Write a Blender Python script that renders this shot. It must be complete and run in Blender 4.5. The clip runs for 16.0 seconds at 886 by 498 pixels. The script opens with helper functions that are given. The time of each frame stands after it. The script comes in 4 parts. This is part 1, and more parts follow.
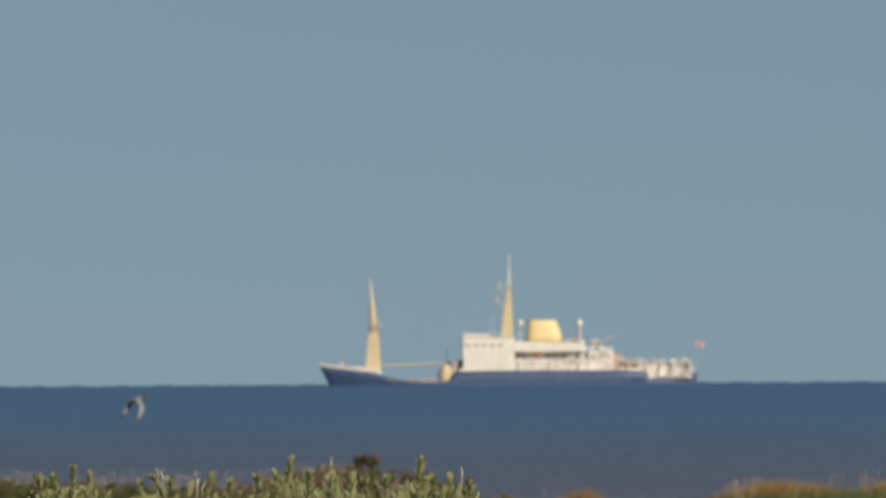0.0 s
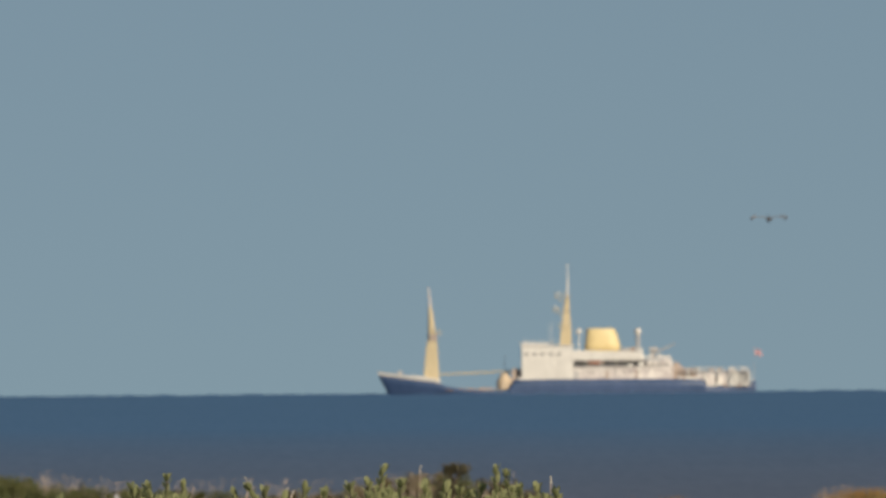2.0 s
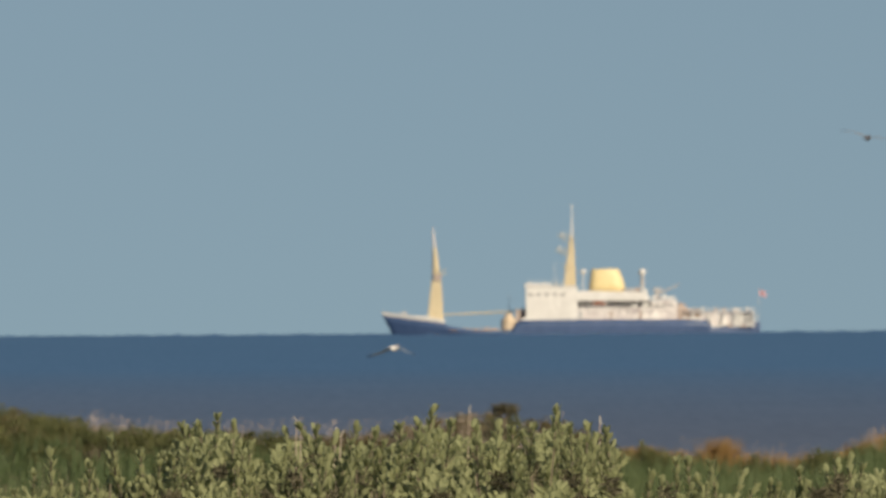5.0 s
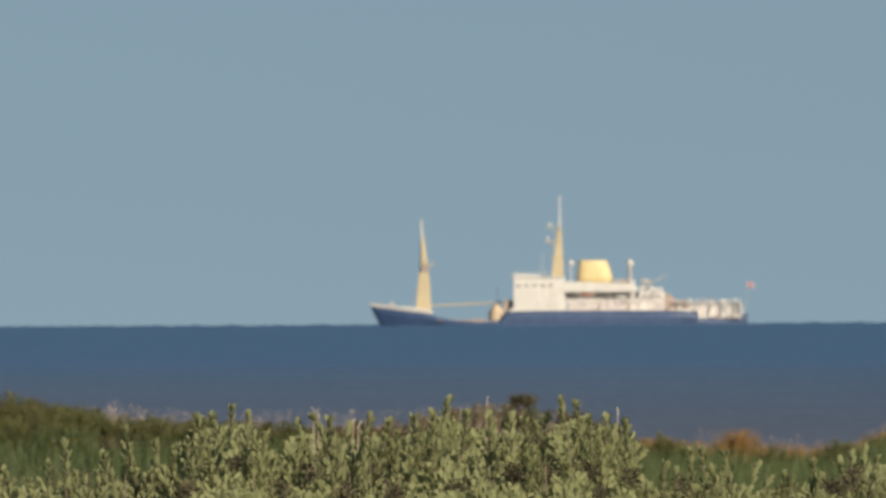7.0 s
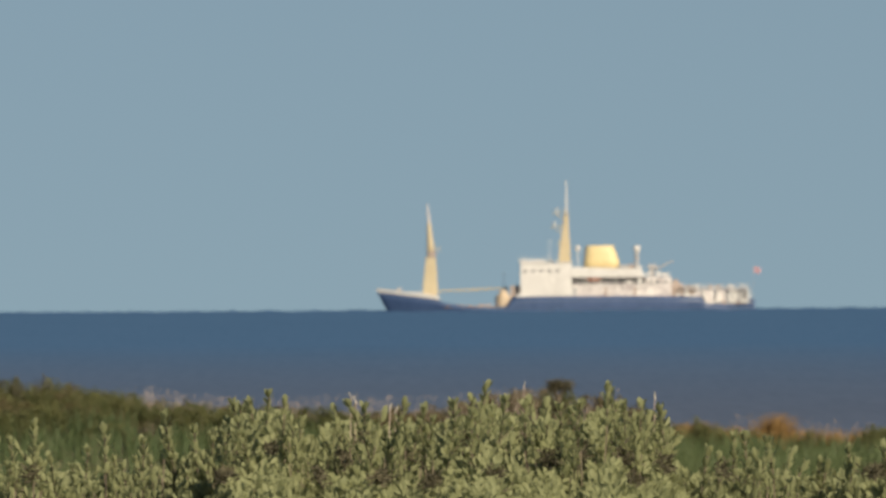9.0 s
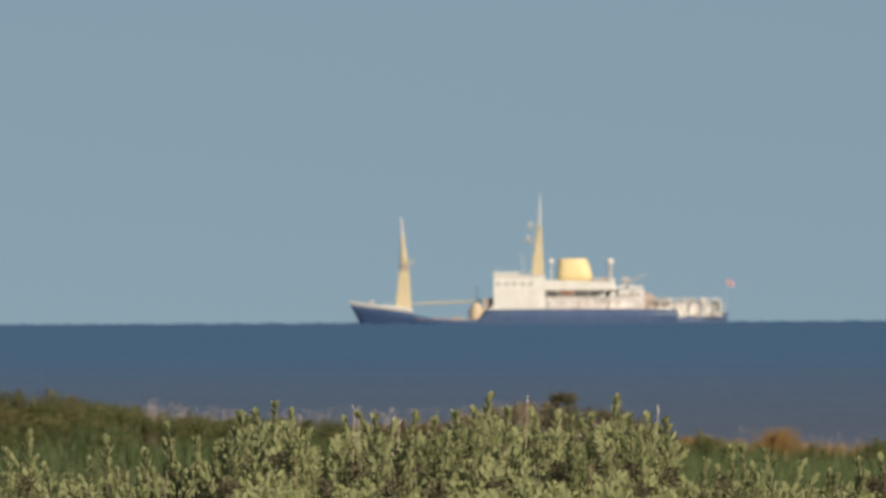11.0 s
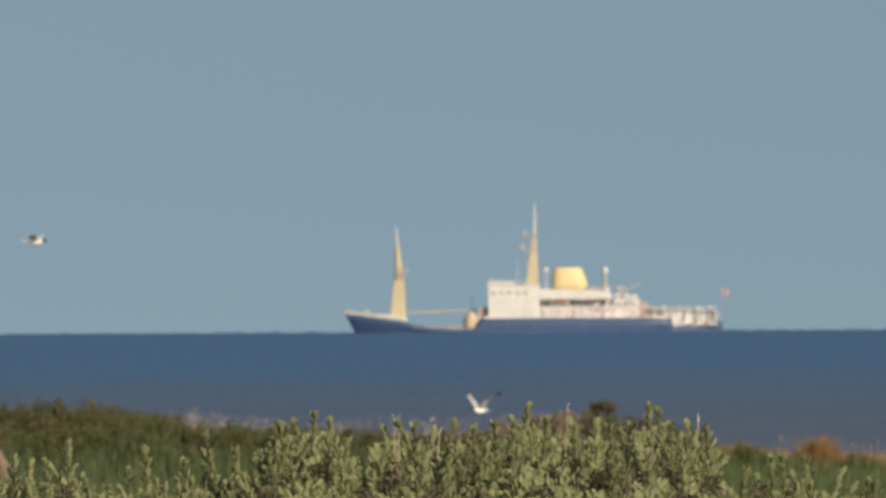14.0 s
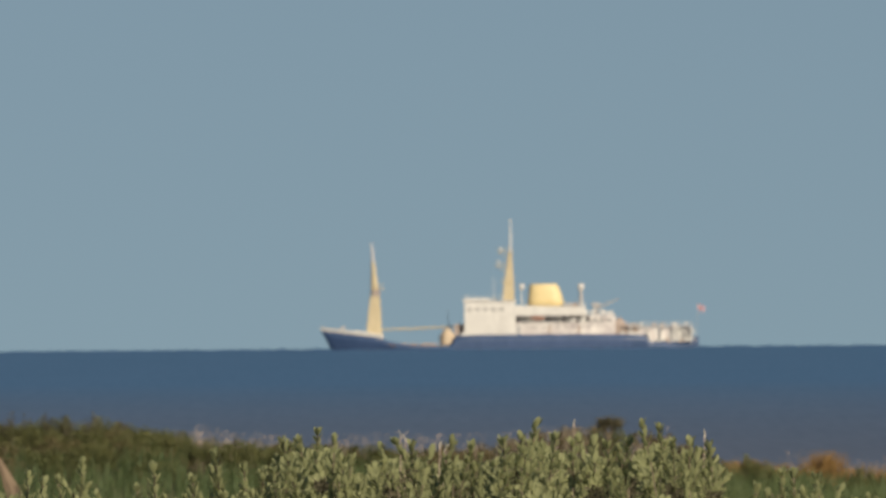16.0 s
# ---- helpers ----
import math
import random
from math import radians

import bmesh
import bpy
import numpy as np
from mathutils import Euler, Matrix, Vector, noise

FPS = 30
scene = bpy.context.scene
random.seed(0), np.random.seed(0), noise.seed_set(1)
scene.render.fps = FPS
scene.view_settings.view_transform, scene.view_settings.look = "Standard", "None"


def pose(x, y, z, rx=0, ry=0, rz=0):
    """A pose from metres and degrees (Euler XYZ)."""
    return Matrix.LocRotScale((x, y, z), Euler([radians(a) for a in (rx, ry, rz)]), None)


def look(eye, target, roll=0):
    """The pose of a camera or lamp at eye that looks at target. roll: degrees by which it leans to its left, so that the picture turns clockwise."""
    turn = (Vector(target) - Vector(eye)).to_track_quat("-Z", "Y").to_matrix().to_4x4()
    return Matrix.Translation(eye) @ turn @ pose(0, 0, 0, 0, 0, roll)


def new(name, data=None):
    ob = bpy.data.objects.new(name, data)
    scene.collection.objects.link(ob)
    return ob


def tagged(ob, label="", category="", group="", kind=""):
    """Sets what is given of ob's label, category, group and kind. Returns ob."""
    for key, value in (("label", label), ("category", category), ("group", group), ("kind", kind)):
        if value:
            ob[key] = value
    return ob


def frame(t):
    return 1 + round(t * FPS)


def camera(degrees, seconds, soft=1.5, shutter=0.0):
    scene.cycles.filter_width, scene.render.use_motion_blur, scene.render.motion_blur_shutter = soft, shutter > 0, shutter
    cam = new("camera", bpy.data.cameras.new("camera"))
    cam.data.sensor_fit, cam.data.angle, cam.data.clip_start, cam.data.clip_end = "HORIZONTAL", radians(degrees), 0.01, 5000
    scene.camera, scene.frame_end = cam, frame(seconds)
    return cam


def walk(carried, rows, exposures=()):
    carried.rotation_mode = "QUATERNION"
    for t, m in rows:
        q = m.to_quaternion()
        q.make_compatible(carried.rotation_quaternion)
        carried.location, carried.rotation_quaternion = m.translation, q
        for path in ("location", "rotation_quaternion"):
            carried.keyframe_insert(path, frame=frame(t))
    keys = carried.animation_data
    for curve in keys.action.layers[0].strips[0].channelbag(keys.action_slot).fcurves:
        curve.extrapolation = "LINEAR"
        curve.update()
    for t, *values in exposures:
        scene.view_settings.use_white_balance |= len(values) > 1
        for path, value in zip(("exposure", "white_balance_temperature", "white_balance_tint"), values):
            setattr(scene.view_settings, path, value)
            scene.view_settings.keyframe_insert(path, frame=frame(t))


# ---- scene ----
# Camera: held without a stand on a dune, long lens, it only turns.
F = 33230.0                       # focal length in units of the picture
EYE = 5.0
cam = camera(math.degrees(2 * math.atan(784 / F)), 16.0, soft=2.9)
# focused on the near shrubs, so that the ridge and the ship lie a little soft
cam.data.dof.use_dof, cam.data.dof.focus_distance, cam.data.dof.aperture_fstop = True, 48.0, 62.0

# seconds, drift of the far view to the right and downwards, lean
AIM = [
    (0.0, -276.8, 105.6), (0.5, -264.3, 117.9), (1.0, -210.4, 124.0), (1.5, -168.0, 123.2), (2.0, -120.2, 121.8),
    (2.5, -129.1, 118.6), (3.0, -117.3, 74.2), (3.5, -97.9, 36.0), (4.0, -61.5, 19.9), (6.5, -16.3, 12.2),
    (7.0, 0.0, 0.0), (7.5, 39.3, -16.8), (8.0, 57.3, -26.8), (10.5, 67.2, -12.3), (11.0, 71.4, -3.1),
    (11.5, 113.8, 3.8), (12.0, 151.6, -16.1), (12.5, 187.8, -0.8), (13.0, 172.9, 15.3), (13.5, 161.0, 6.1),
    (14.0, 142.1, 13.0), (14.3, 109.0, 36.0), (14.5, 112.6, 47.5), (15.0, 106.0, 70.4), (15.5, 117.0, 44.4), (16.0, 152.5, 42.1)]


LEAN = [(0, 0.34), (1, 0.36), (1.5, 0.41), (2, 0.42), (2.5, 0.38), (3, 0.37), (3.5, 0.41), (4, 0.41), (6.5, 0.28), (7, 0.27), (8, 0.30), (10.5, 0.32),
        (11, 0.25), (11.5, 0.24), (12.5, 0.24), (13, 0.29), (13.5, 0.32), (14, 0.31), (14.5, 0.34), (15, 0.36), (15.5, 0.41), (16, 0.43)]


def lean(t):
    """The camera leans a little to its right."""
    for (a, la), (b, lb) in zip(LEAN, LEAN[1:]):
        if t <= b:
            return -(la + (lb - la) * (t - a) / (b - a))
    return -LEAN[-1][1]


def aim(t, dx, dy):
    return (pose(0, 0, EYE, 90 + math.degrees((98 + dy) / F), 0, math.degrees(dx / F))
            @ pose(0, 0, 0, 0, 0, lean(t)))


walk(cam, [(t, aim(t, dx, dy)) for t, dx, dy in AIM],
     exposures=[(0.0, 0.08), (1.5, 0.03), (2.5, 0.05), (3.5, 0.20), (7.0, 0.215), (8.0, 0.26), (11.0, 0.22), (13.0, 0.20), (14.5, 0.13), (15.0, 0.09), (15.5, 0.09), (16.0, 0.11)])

# ---- daylight: low warm sun from behind on the right ----
SUN_DIR = Vector((0.54, -0.84, 0.0)).normalized()
SUN_ELEV = radians(24)
world = bpy.data.worlds.new("sky")
scene.world = world
world.use_nodes = True
nt = world.node_tree
nt.nodes.clear()
sky = nt.nodes.new("ShaderNodeTexSky")
sky.sky_type, sky.sun_disc = "NISHITA", False
sky.sun_elevation = SUN_ELEV
sky.sun_rotation = math.atan2(SUN_DIR.x, SUN_DIR.y)
sky.air_density, sky.dust_density, sky.ozone_density = 1.0, 0.6, 2.5
tint = nt.nodes.new("ShaderNodeMix")
tint.data_type, tint.blend_type = "RGBA", "MULTIPLY"
tint.inputs[0].default_value = 1.0
tint.inputs[7].default_value = (1.0, 0.905, 0.788, 1)
back = nt.nodes.new("ShaderNodeBackground")
back.inputs["Strength"].default_value = 0.0675
wout = nt.nodes.new("ShaderNodeOutputWorld")
# the clear upper air's colour reaches down to the horizon
coord, lift = nt.nodes.new("ShaderNodeTexCoord"), nt.nodes.new("ShaderNodeVectorMath")
lift.operation = "ADD"
lift.inputs[1].default_value = (0, 0, 0.16)
nt.links.new(coord.outputs["Generated"], lift.inputs[0])
nt.links.new(lift.outputs[0], sky.inputs["Vector"])
nt.links.new(sky.outputs[0], tint.inputs[6])
nt.links.new(tint.outputs[2], back.inputs["Color"])
nt.links.new(back.outputs[0], wout.inputs["Surface"])

sun_data = bpy.data.lights.new("sun", "SUN")
sun_data.energy, sun_data.angle, sun_data.color = 5.0, radians(0.5), (1.0, 0.86, 0.66)
sun = new("sun", sun_data)
sun.matrix_world = look(SUN_DIR * 60 + Vector((0, 0, 60 * math.tan(SUN_ELEV))), (0, 0, 0))


# ---- materials ----
def material(name, low, high, scale=3.0, rough=0.6, bump=0.0, fine=8.0, streak=(1, 1, 1), spec=0.4, metal=0.0,
             random_shift=0.0, through_leaf=0.0):
    """Two tones by a coarse and a fine noise, with fine relief."""
    m = bpy.data.materials.new(name)
    m.use_nodes = True
    n, k = m.node_tree.nodes, m.node_tree.links
    b = n["Principled BSDF"]
    b.inputs["Roughness"].default_value = rough
    b.inputs["Metallic"].default_value = metal
    b.inputs["Specular IOR Level"].default_value = spec
    tc = n.new("ShaderNodeTexCoord")
    mp = n.new("ShaderNodeMapping")
    mp.inputs["Scale"].default_value = streak
    k.new(tc.outputs["Object"], mp.inputs["Vector"])
    n1, n2 = n.new("ShaderNodeTexNoise"), n.new("ShaderNodeTexNoise")
    n1.inputs["Scale"].default_value, n1.inputs["Detail"].default_value = scale, 4
    n2.inputs["Scale"].default_value, n2.inputs["Detail"].default_value = scale * fine, 3
    k.new(mp.outputs[0], n1.inputs["Vector"])
    k.new(mp.outputs[0], n2.inputs["Vector"])
    add = n.new("ShaderNodeMath")
    add.operation = "ADD"
    k.new(n1.outputs["Fac"], add.inputs[0])
    k.new(n2.outputs["Fac"], add.inputs[1])
    mr = n.new("ShaderNodeMapRange")
    mr.inputs["From Min"].default_value, mr.inputs["From Max"].default_value = 0.7, 1.3
    last = add
    if random_shift:
        oi, geo = n.new("ShaderNodeObjectInfo"), n.new("ShaderNodeNewGeometry")
        s1 = n.new("ShaderNodeMath")
        s1.operation = "ADD"
        k.new(oi.outputs["Random"], s1.inputs[0])
        k.new(geo.outputs["Random Per Island"], s1.inputs[1])
        s2 = n.new("ShaderNodeMath")
        s2.operation = "MULTIPLY_ADD"
        s2.inputs[1].default_value = random_shift
        k.new(s1.outputs[0], s2.inputs[0])
        s3 = n.new("ShaderNodeMath")
        s3.operation = "SUBTRACT"
        s3.inputs[1].default_value = random_shift
        k.new(add.outputs[0], s2.inputs[2])
        k.new(s2.outputs[0], s3.inputs[0])
        last = s3
    k.new(last.outputs[0], mr.inputs["Value"])
    mix = n.new("ShaderNodeMix")
    mix.data_type = "RGBA"
    mix.inputs[6].default_value, mix.inputs[7].default_value = (*low, 1), (*high, 1)
    k.new(mr.outputs[0], mix.inputs[0])
    k.new(mix.outputs[2], b.inputs["Base Color"])
    if bump:
        bp = n.new("ShaderNodeBump")
        bp.inputs["Strength"].default_value, bp.inputs["Distance"].default_value = bump, 0.02
        k.new(n2.outputs["Fac"], bp.inputs["Height"])
        k.new(bp.outputs[0], b.inputs["Normal"])
    if through_leaf:
        tr, ms = n.new("ShaderNodeBsdfTranslucent"), n.new("ShaderNodeMixShader")
        ms.inputs[0].default_value = through_leaf
        k.new(mix.outputs[2], tr.inputs["Color"])
        k.new(b.outputs[0], ms.inputs[1])
        k.new(tr.outputs[0], ms.inputs[2])
        k.new(ms.outputs[0], n["Material Output"].inputs["Surface"])
    return m


M = {
    "navy": material("navy_paint", (0.030, 0.060, 0.132), (0.050, 0.084, 0.175), 0.12, 0.5, 0.05, streak=(1, 1, 0.8)),
    "white": material("white_paint", (0.50, 0.485, 0.458), (0.625, 0.61, 0.575), 0.35, 0.5, 0.1, streak=(1, 1, 0.25)),
    "mottled": material("weathered_white_paint", (0.36, 0.315, 0.315), (0.68, 0.65, 0.61), 0.4, 0.6, 0.1, 4.0),
    "buff": material("buff_paint", (0.56, 0.45, 0.23), (0.68, 0.57, 0.32), 0.4, 0.5, 0.1, streak=(1, 1, 0.3)),
    # duller copy of buff: the masts' weaker light is put into the colour
    "buff_mast": material("shaded_buff_paint", (0.385, 0.325, 0.205), (0.50, 0.425, 0.285), 0.4, 0.6, 0.1, streak=(1, 1, 0.3)),
    "deck": material("deck_paint", (0.16, 0.10, 0.075), (0.26, 0.17, 0.12), 0.6, 0.8, 0.2),
    "grey": material("grey_paint", (0.28, 0.28, 0.29), (0.4, 0.4, 0.4), 0.7, 0.5, 0.1),
    "dark": material("dark_opening", (0.02, 0.022, 0.03), (0.04, 0.042, 0.05), 0.8, 0.6),
    "inner": material("shaded_wall_paint", (0.17, 0.16, 0.18), (0.25, 0.235, 0.255), 0.5, 0.6),
    "window": material("window_glass", (0.24, 0.23, 0.23), (0.36, 0.35, 0.34), 0.5, 0.12, spec=0.6),
    "rust_gear": material("rusty_gear", (0.25, 0.20, 0.17), (0.45, 0.375, 0.33), 0.6, 0.7, 0.3),
    "tan": material("tan_paint", (0.42, 0.33, 0.23), (0.58, 0.47, 0.34), 0.7, 0.6, 0.2),
    "orange": material("orange_boat", (0.30, 0.11, 0.07), (0.40, 0.16, 0.10), 0.8, 0.4),
    # ensign red greyed down, with the haze put into its colour
    "red": material("red_cloth", (0.36, 0.22, 0.25), (0.43, 0.28, 0.31), 1.0, 0.8),
    "leaf": material("silvery_leaf", (0.275, 0.300, 0.153), (0.380, 0.400, 0.212), 30.0, 0.55, 0.15, random_shift=0.24,
                     through_leaf=0.52, spec=0.2),
    "twig": material("dark_twig", (0.085, 0.07, 0.048), (0.15, 0.125, 0.085), 40.0, 0.85, 0.3),
    "thicket": material("dark_green_leaf", (0.060, 0.073, 0.027), (0.14, 0.142, 0.055), 0.6, 0.6, 0.1, 6.0,
                        random_shift=0.18, through_leaf=0.15, spec=0.25),
    "thicket_brown": material("olive_leaf", (0.082, 0.070, 0.034), (0.165, 0.134, 0.066), 0.6, 0.65, 0.1, 6.0,
                              random_shift=0.18, through_leaf=0.15, spec=0.25),
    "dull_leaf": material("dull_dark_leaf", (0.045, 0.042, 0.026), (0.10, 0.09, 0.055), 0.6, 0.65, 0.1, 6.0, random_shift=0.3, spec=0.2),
    "grass": material("green_grass", (0.040, 0.069, 0.027), (0.098, 0.128, 0.053), 0.35, 0.6, 0.0, 9.0,
                      random_shift=0.3, through_leaf=0.25, spec=0.25),
    "dry": material("dry_grass", (0.30, 0.24, 0.20), (0.50, 0.42, 0.36), 0.6, 0.8, 0.0, 9.0, random_shift=0.3,
                    through_leaf=0.25, spec=0.1),
    "straw": material("pale_straw", (0.52, 0.49, 0.42), (0.66, 0.63, 0.56), 60.0, 0.8, 0.0, 4.0, random_shift=0.2, through_leaf=0.2, spec=0.1),
    "russet": material("russet_grass", (0.22, 0.14, 0.055), (0.38, 0.24, 0.10), 0.8, 0.8, 0.0, 9.0, random_shift=0.3,
                       through_leaf=0.25, spec=0.1),
    "wood": material("weathered_post", (0.12, 0.088, 0.06), (0.24, 0.18, 0.125), 4.0, 0.85, 0.4, streak=(4, 4, 0.5)),
    "sand": material("dune_ground", (0.08, 0.075, 0.04), (0.26, 0.22, 0.14), 0.35, 0.9, 0.3, 12.0, spec=0.1),
    "feather": material("white_feather", (0.70, 0.69, 0.66), (0.82, 0.81, 0.78), 14.0, 0.7),
    "wing": material("grey_feather", (0.32, 0.325, 0.34), (0.47, 0.475, 0.49), 14.0, 0.7),
    "pale_wing": material("pale_grey_feather", (0.16, 0.165, 0.18), (0.24, 0.245, 0.26), 14.0, 0.7),
    "hood": material("brown_black_feather", (0.02, 0.014, 0.012), (0.04, 0.03, 0.025), 18.0, 0.7),
    "dusky": material("dusky_feather", (0.07, 0.07, 0.08), (0.125, 0.125, 0.14), 14.0, 0.7),
    "beak": material("dark_red_beak", (0.20, 0.03, 0.02), (0.28, 0.05, 0.03), 20.0, 0.4),
    "insect": material("black_insect", (0.015, 0.014, 0.012), (0.03, 0.028, 0.025), 400.0, 0.4),
}


def sea_material():
    m = bpy.data.materials.new("sea_water")
    m.use_nodes = True
    n, k = m.node_tree.nodes, m.node_tree.links
    b = n["Principled BSDF"]
    geo = n.new("ShaderNodeNewGeometry")
    sep = n.new("ShaderNodeSeparateXYZ")
    k.new(geo.outputs["Position"], sep.inputs[0])
    # greyer tone inshore, bluer farther out
    far = n.new("ShaderNodeMapRange")
    far.inputs["From Min"].default_value, far.inputs["From Max"].default_value = 750, 1700
    k.new(sep.outputs["Y"], far.inputs["Value"])
    mp = n.new("ShaderNodeMapping")
    mp.inputs["Scale"].default_value = (0.05, 0.012, 1)
    k.new(geo.outputs["Position"], mp.inputs["Vector"])
    nz = n.new("ShaderNodeTexNoise")
    nz.inputs["Scale"].default_value, nz.inputs["Detail"].default_value = 1.0, 6
    k.new(mp.outputs[0], nz.inputs["Vector"])
    near_mix, far_mix, mix = (n.new("ShaderNodeMix") for _ in range(3))
    for x in (near_mix, far_mix, mix):
        x.data_type = "RGBA"
    near_mix.inputs[6].default_value, near_mix.inputs[7].default_value = (0.086, 0.114, 0.174, 1), (0.114, 0.145, 0.212, 1)
    far_mix.inputs[6].default_value, far_mix.inputs[7].default_value = (0.051, 0.129, 0.250, 1), (0.074, 0.158, 0.296, 1)
    # wavelets: finer light and dark flecks over the broad patches
    mp2 = n.new("ShaderNodeMapping")
    mp2.inputs["Scale"].default_value = (1.5, 0.035, 1)
    k.new(geo.outputs["Position"], mp2.inputs["Vector"])
    nf = n.new("ShaderNodeTexNoise")
    nf.inputs["Scale"].default_value, nf.inputs["Detail"].default_value = 1.0, 5
    k.new(mp2.outputs[0], nf.inputs["Vector"])
    both = n.new("ShaderNodeMath")
    both.operation = "MULTIPLY_ADD"
    both.inputs[1].default_value = 0.45
    k.new(nz.outputs["Fac"], both.inputs[0])
    k.new(nf.outputs["Fac"], both.inputs[2])
    spread = n.new("ShaderNodeMapRange")
    spread.inputs["From Min"].default_value, spread.inputs["From Max"].default_value = 0.48, 0.96
    k.new(both.outputs[0], spread.inputs["Value"])
    k.new(spread.outputs[0], near_mix.inputs[0])
    k.new(spread.outputs[0], far_mix.inputs[0])
    k.new(far.outputs[0], mix.inputs[0])
    k.new(near_mix.outputs[2], mix.inputs[6])
    k.new(far_mix.outputs[2], mix.inputs[7])
    k.new(mix.outputs[2], b.inputs["Base Color"])
    b.inputs["Roughness"].default_value = 0.6
    b.inputs["Specular IOR Level"].default_value = 0.2
    return m


M["sea"] = sea_material()


# ---- mesh helpers ----
def part(name, bm, mat, parent=None, label="", smooth=False):
    me = bpy.data.meshes.new(name)
    bm.normal_update()
    bm.to_mesh(me)
    bm.free()
    me.materials.append(M[mat])
    if smooth:
        me.shade_smooth()
    ob = new(name, me)
    ob.parent = parent
    if label:
        ob["label"] = label
    return ob


def thing(name, label, category, m=None, group="", kind=""):
    ob = tagged(new(name), label, category, group, kind)
    ob.empty_display_size = 0.1
    if m is not None:
        ob.matrix_basis = m
    return ob


def shared(name, mesh, parent, m, label=""):
    ob = new(name, mesh)
    ob.parent = parent
    ob.matrix_basis = m
    if label:
        ob["label"] = label
    return ob


def box(bm, x0, x1, y0, y1, z0, z1, bevel=0.0):
    r = bmesh.ops.create_cube(bm, size=1, matrix=Matrix.LocRotScale(
        ((x0 + x1) / 2, (y0 + y1) / 2, (z0 + z1) / 2), None, (x1 - x0, y1 - y0, z1 - z0)))
    if bevel:
        es = list({e for v in r["verts"] for e in v.link_edges})
        bmesh.ops.bevel(bm, geom=es, offset=bevel, segments=2, affect="EDGES", profile=0.6)
    return bm


def rod(bm, p, q, r0, r1=None, seg=8):
    p, q = Vector(p), Vector(q)
    r1 = r0 if r1 is None else r1
    turn = (q - p).to_track_quat("Z", "Y").to_matrix().to_4x4()
    bmesh.ops.create_cone(bm, cap_ends=True, segments=seg, radius1=r0, radius2=r1, depth=(q - p).length,
                          matrix=Matrix.Translation((p + q) / 2) @ turn)
    return bm


def ball(bm, c, r, squash=(1, 1, 1), u=12, v=8):
    bmesh.ops.create_uvsphere(bm, u_segments=u, v_segments=v, radius=1,
                              matrix=Matrix.LocRotScale(c, None, (r * squash[0], r * squash[1], r * squash[2])))
    return bm


def loft(bm, rings, cap=True, closed=True):
    rows = [[bm.verts.new(p) for p in ring] for ring in rings]
    n = len(rows[0])
    for a, b in zip(rows, rows[1:]):
        for i in range(n if closed else n - 1):
            j = (i + 1) % n
            bm.faces.new((a[i], a[j], b[j], b[i]))
    if cap:
        bm.faces.new(rows[0][::-1])
        bm.faces.new(rows[-1])
    return bm


def B():
    return bmesh.new()


def raw(name, verts, faces, mat, parent=None, label=""):
    me = bpy.data.meshes.new(name)
    me.from_pydata([tuple(v) for v in verts], [], faces)
    me.materials.append(M[mat])
    ob = new(name, me)
    ob.parent = parent
    if label:
        ob["label"] = label
    return ob


# ---- ground: one sheet from the dune behind, over a slack and the seaward dune, down under the sea ----
def smooth(a, b, x):
    t = min(1.0, max(0.0, (x - a) / (b - a)))
    return t * t * (3 - 2 * t)


def crest(x):
    """Height of the seaward dune's ridge along the shore."""
    a = 2.35 - 0.52 * smooth(-1.0, 5.0, x) + 0.35 * smooth(6.5, 9.5, x) + 0.18 * smooth(-3.0, -9.0, x)
    return a + 0.06 * math.sin(x * 1.7) + 0.05 * math.sin(x * 0.6 + 1)


def ground_z(x, y):
    if y < 300:
        z = 3.35 + 0.25 * smooth(5, 38, y) - 2.9 * smooth(44, 150, y)
    else:
        z = 0.70 + (crest(x) - 0.70) * smooth(300, 358, y) - (crest(x) + 3.0) * smooth(364, 520, y)
    return z + 0.05 * noise.noise((x * 0.3, y * 0.3, 0))


def build_ground():
    xs = [-3000, -1200, -500, -200, -90, -45, -25] + [x * 0.75 for x in range(-24, 25)] + [25, 45, 90, 200, 500, 1200, 3000]
    ys = [-800, -300, -100, -40, -12] + list(range(-4, 60, 4)) + list(range(60, 300, 12)) + list(range(300, 400, 3)) + \
        [410, 425, 440, 460, 490, 520, 700, 1500, 3000, 4500]
    verts = [(x, y, ground_z(x, y)) for y in ys for x in xs]
    w = len(xs)
    faces = [(j * w + i, j * w + i + 1, (j + 1) * w + i + 1, (j + 1) * w + i)
             for j in range(len(ys) - 1) for i in range(w - 1)]
    ob = raw("ground", verts, faces, "sand")
    ob.data.shade_smooth()
    tagged(ob, "sandy dune ground with sparse turf sloping to the shore", "ground", kind="structure")


build_ground()


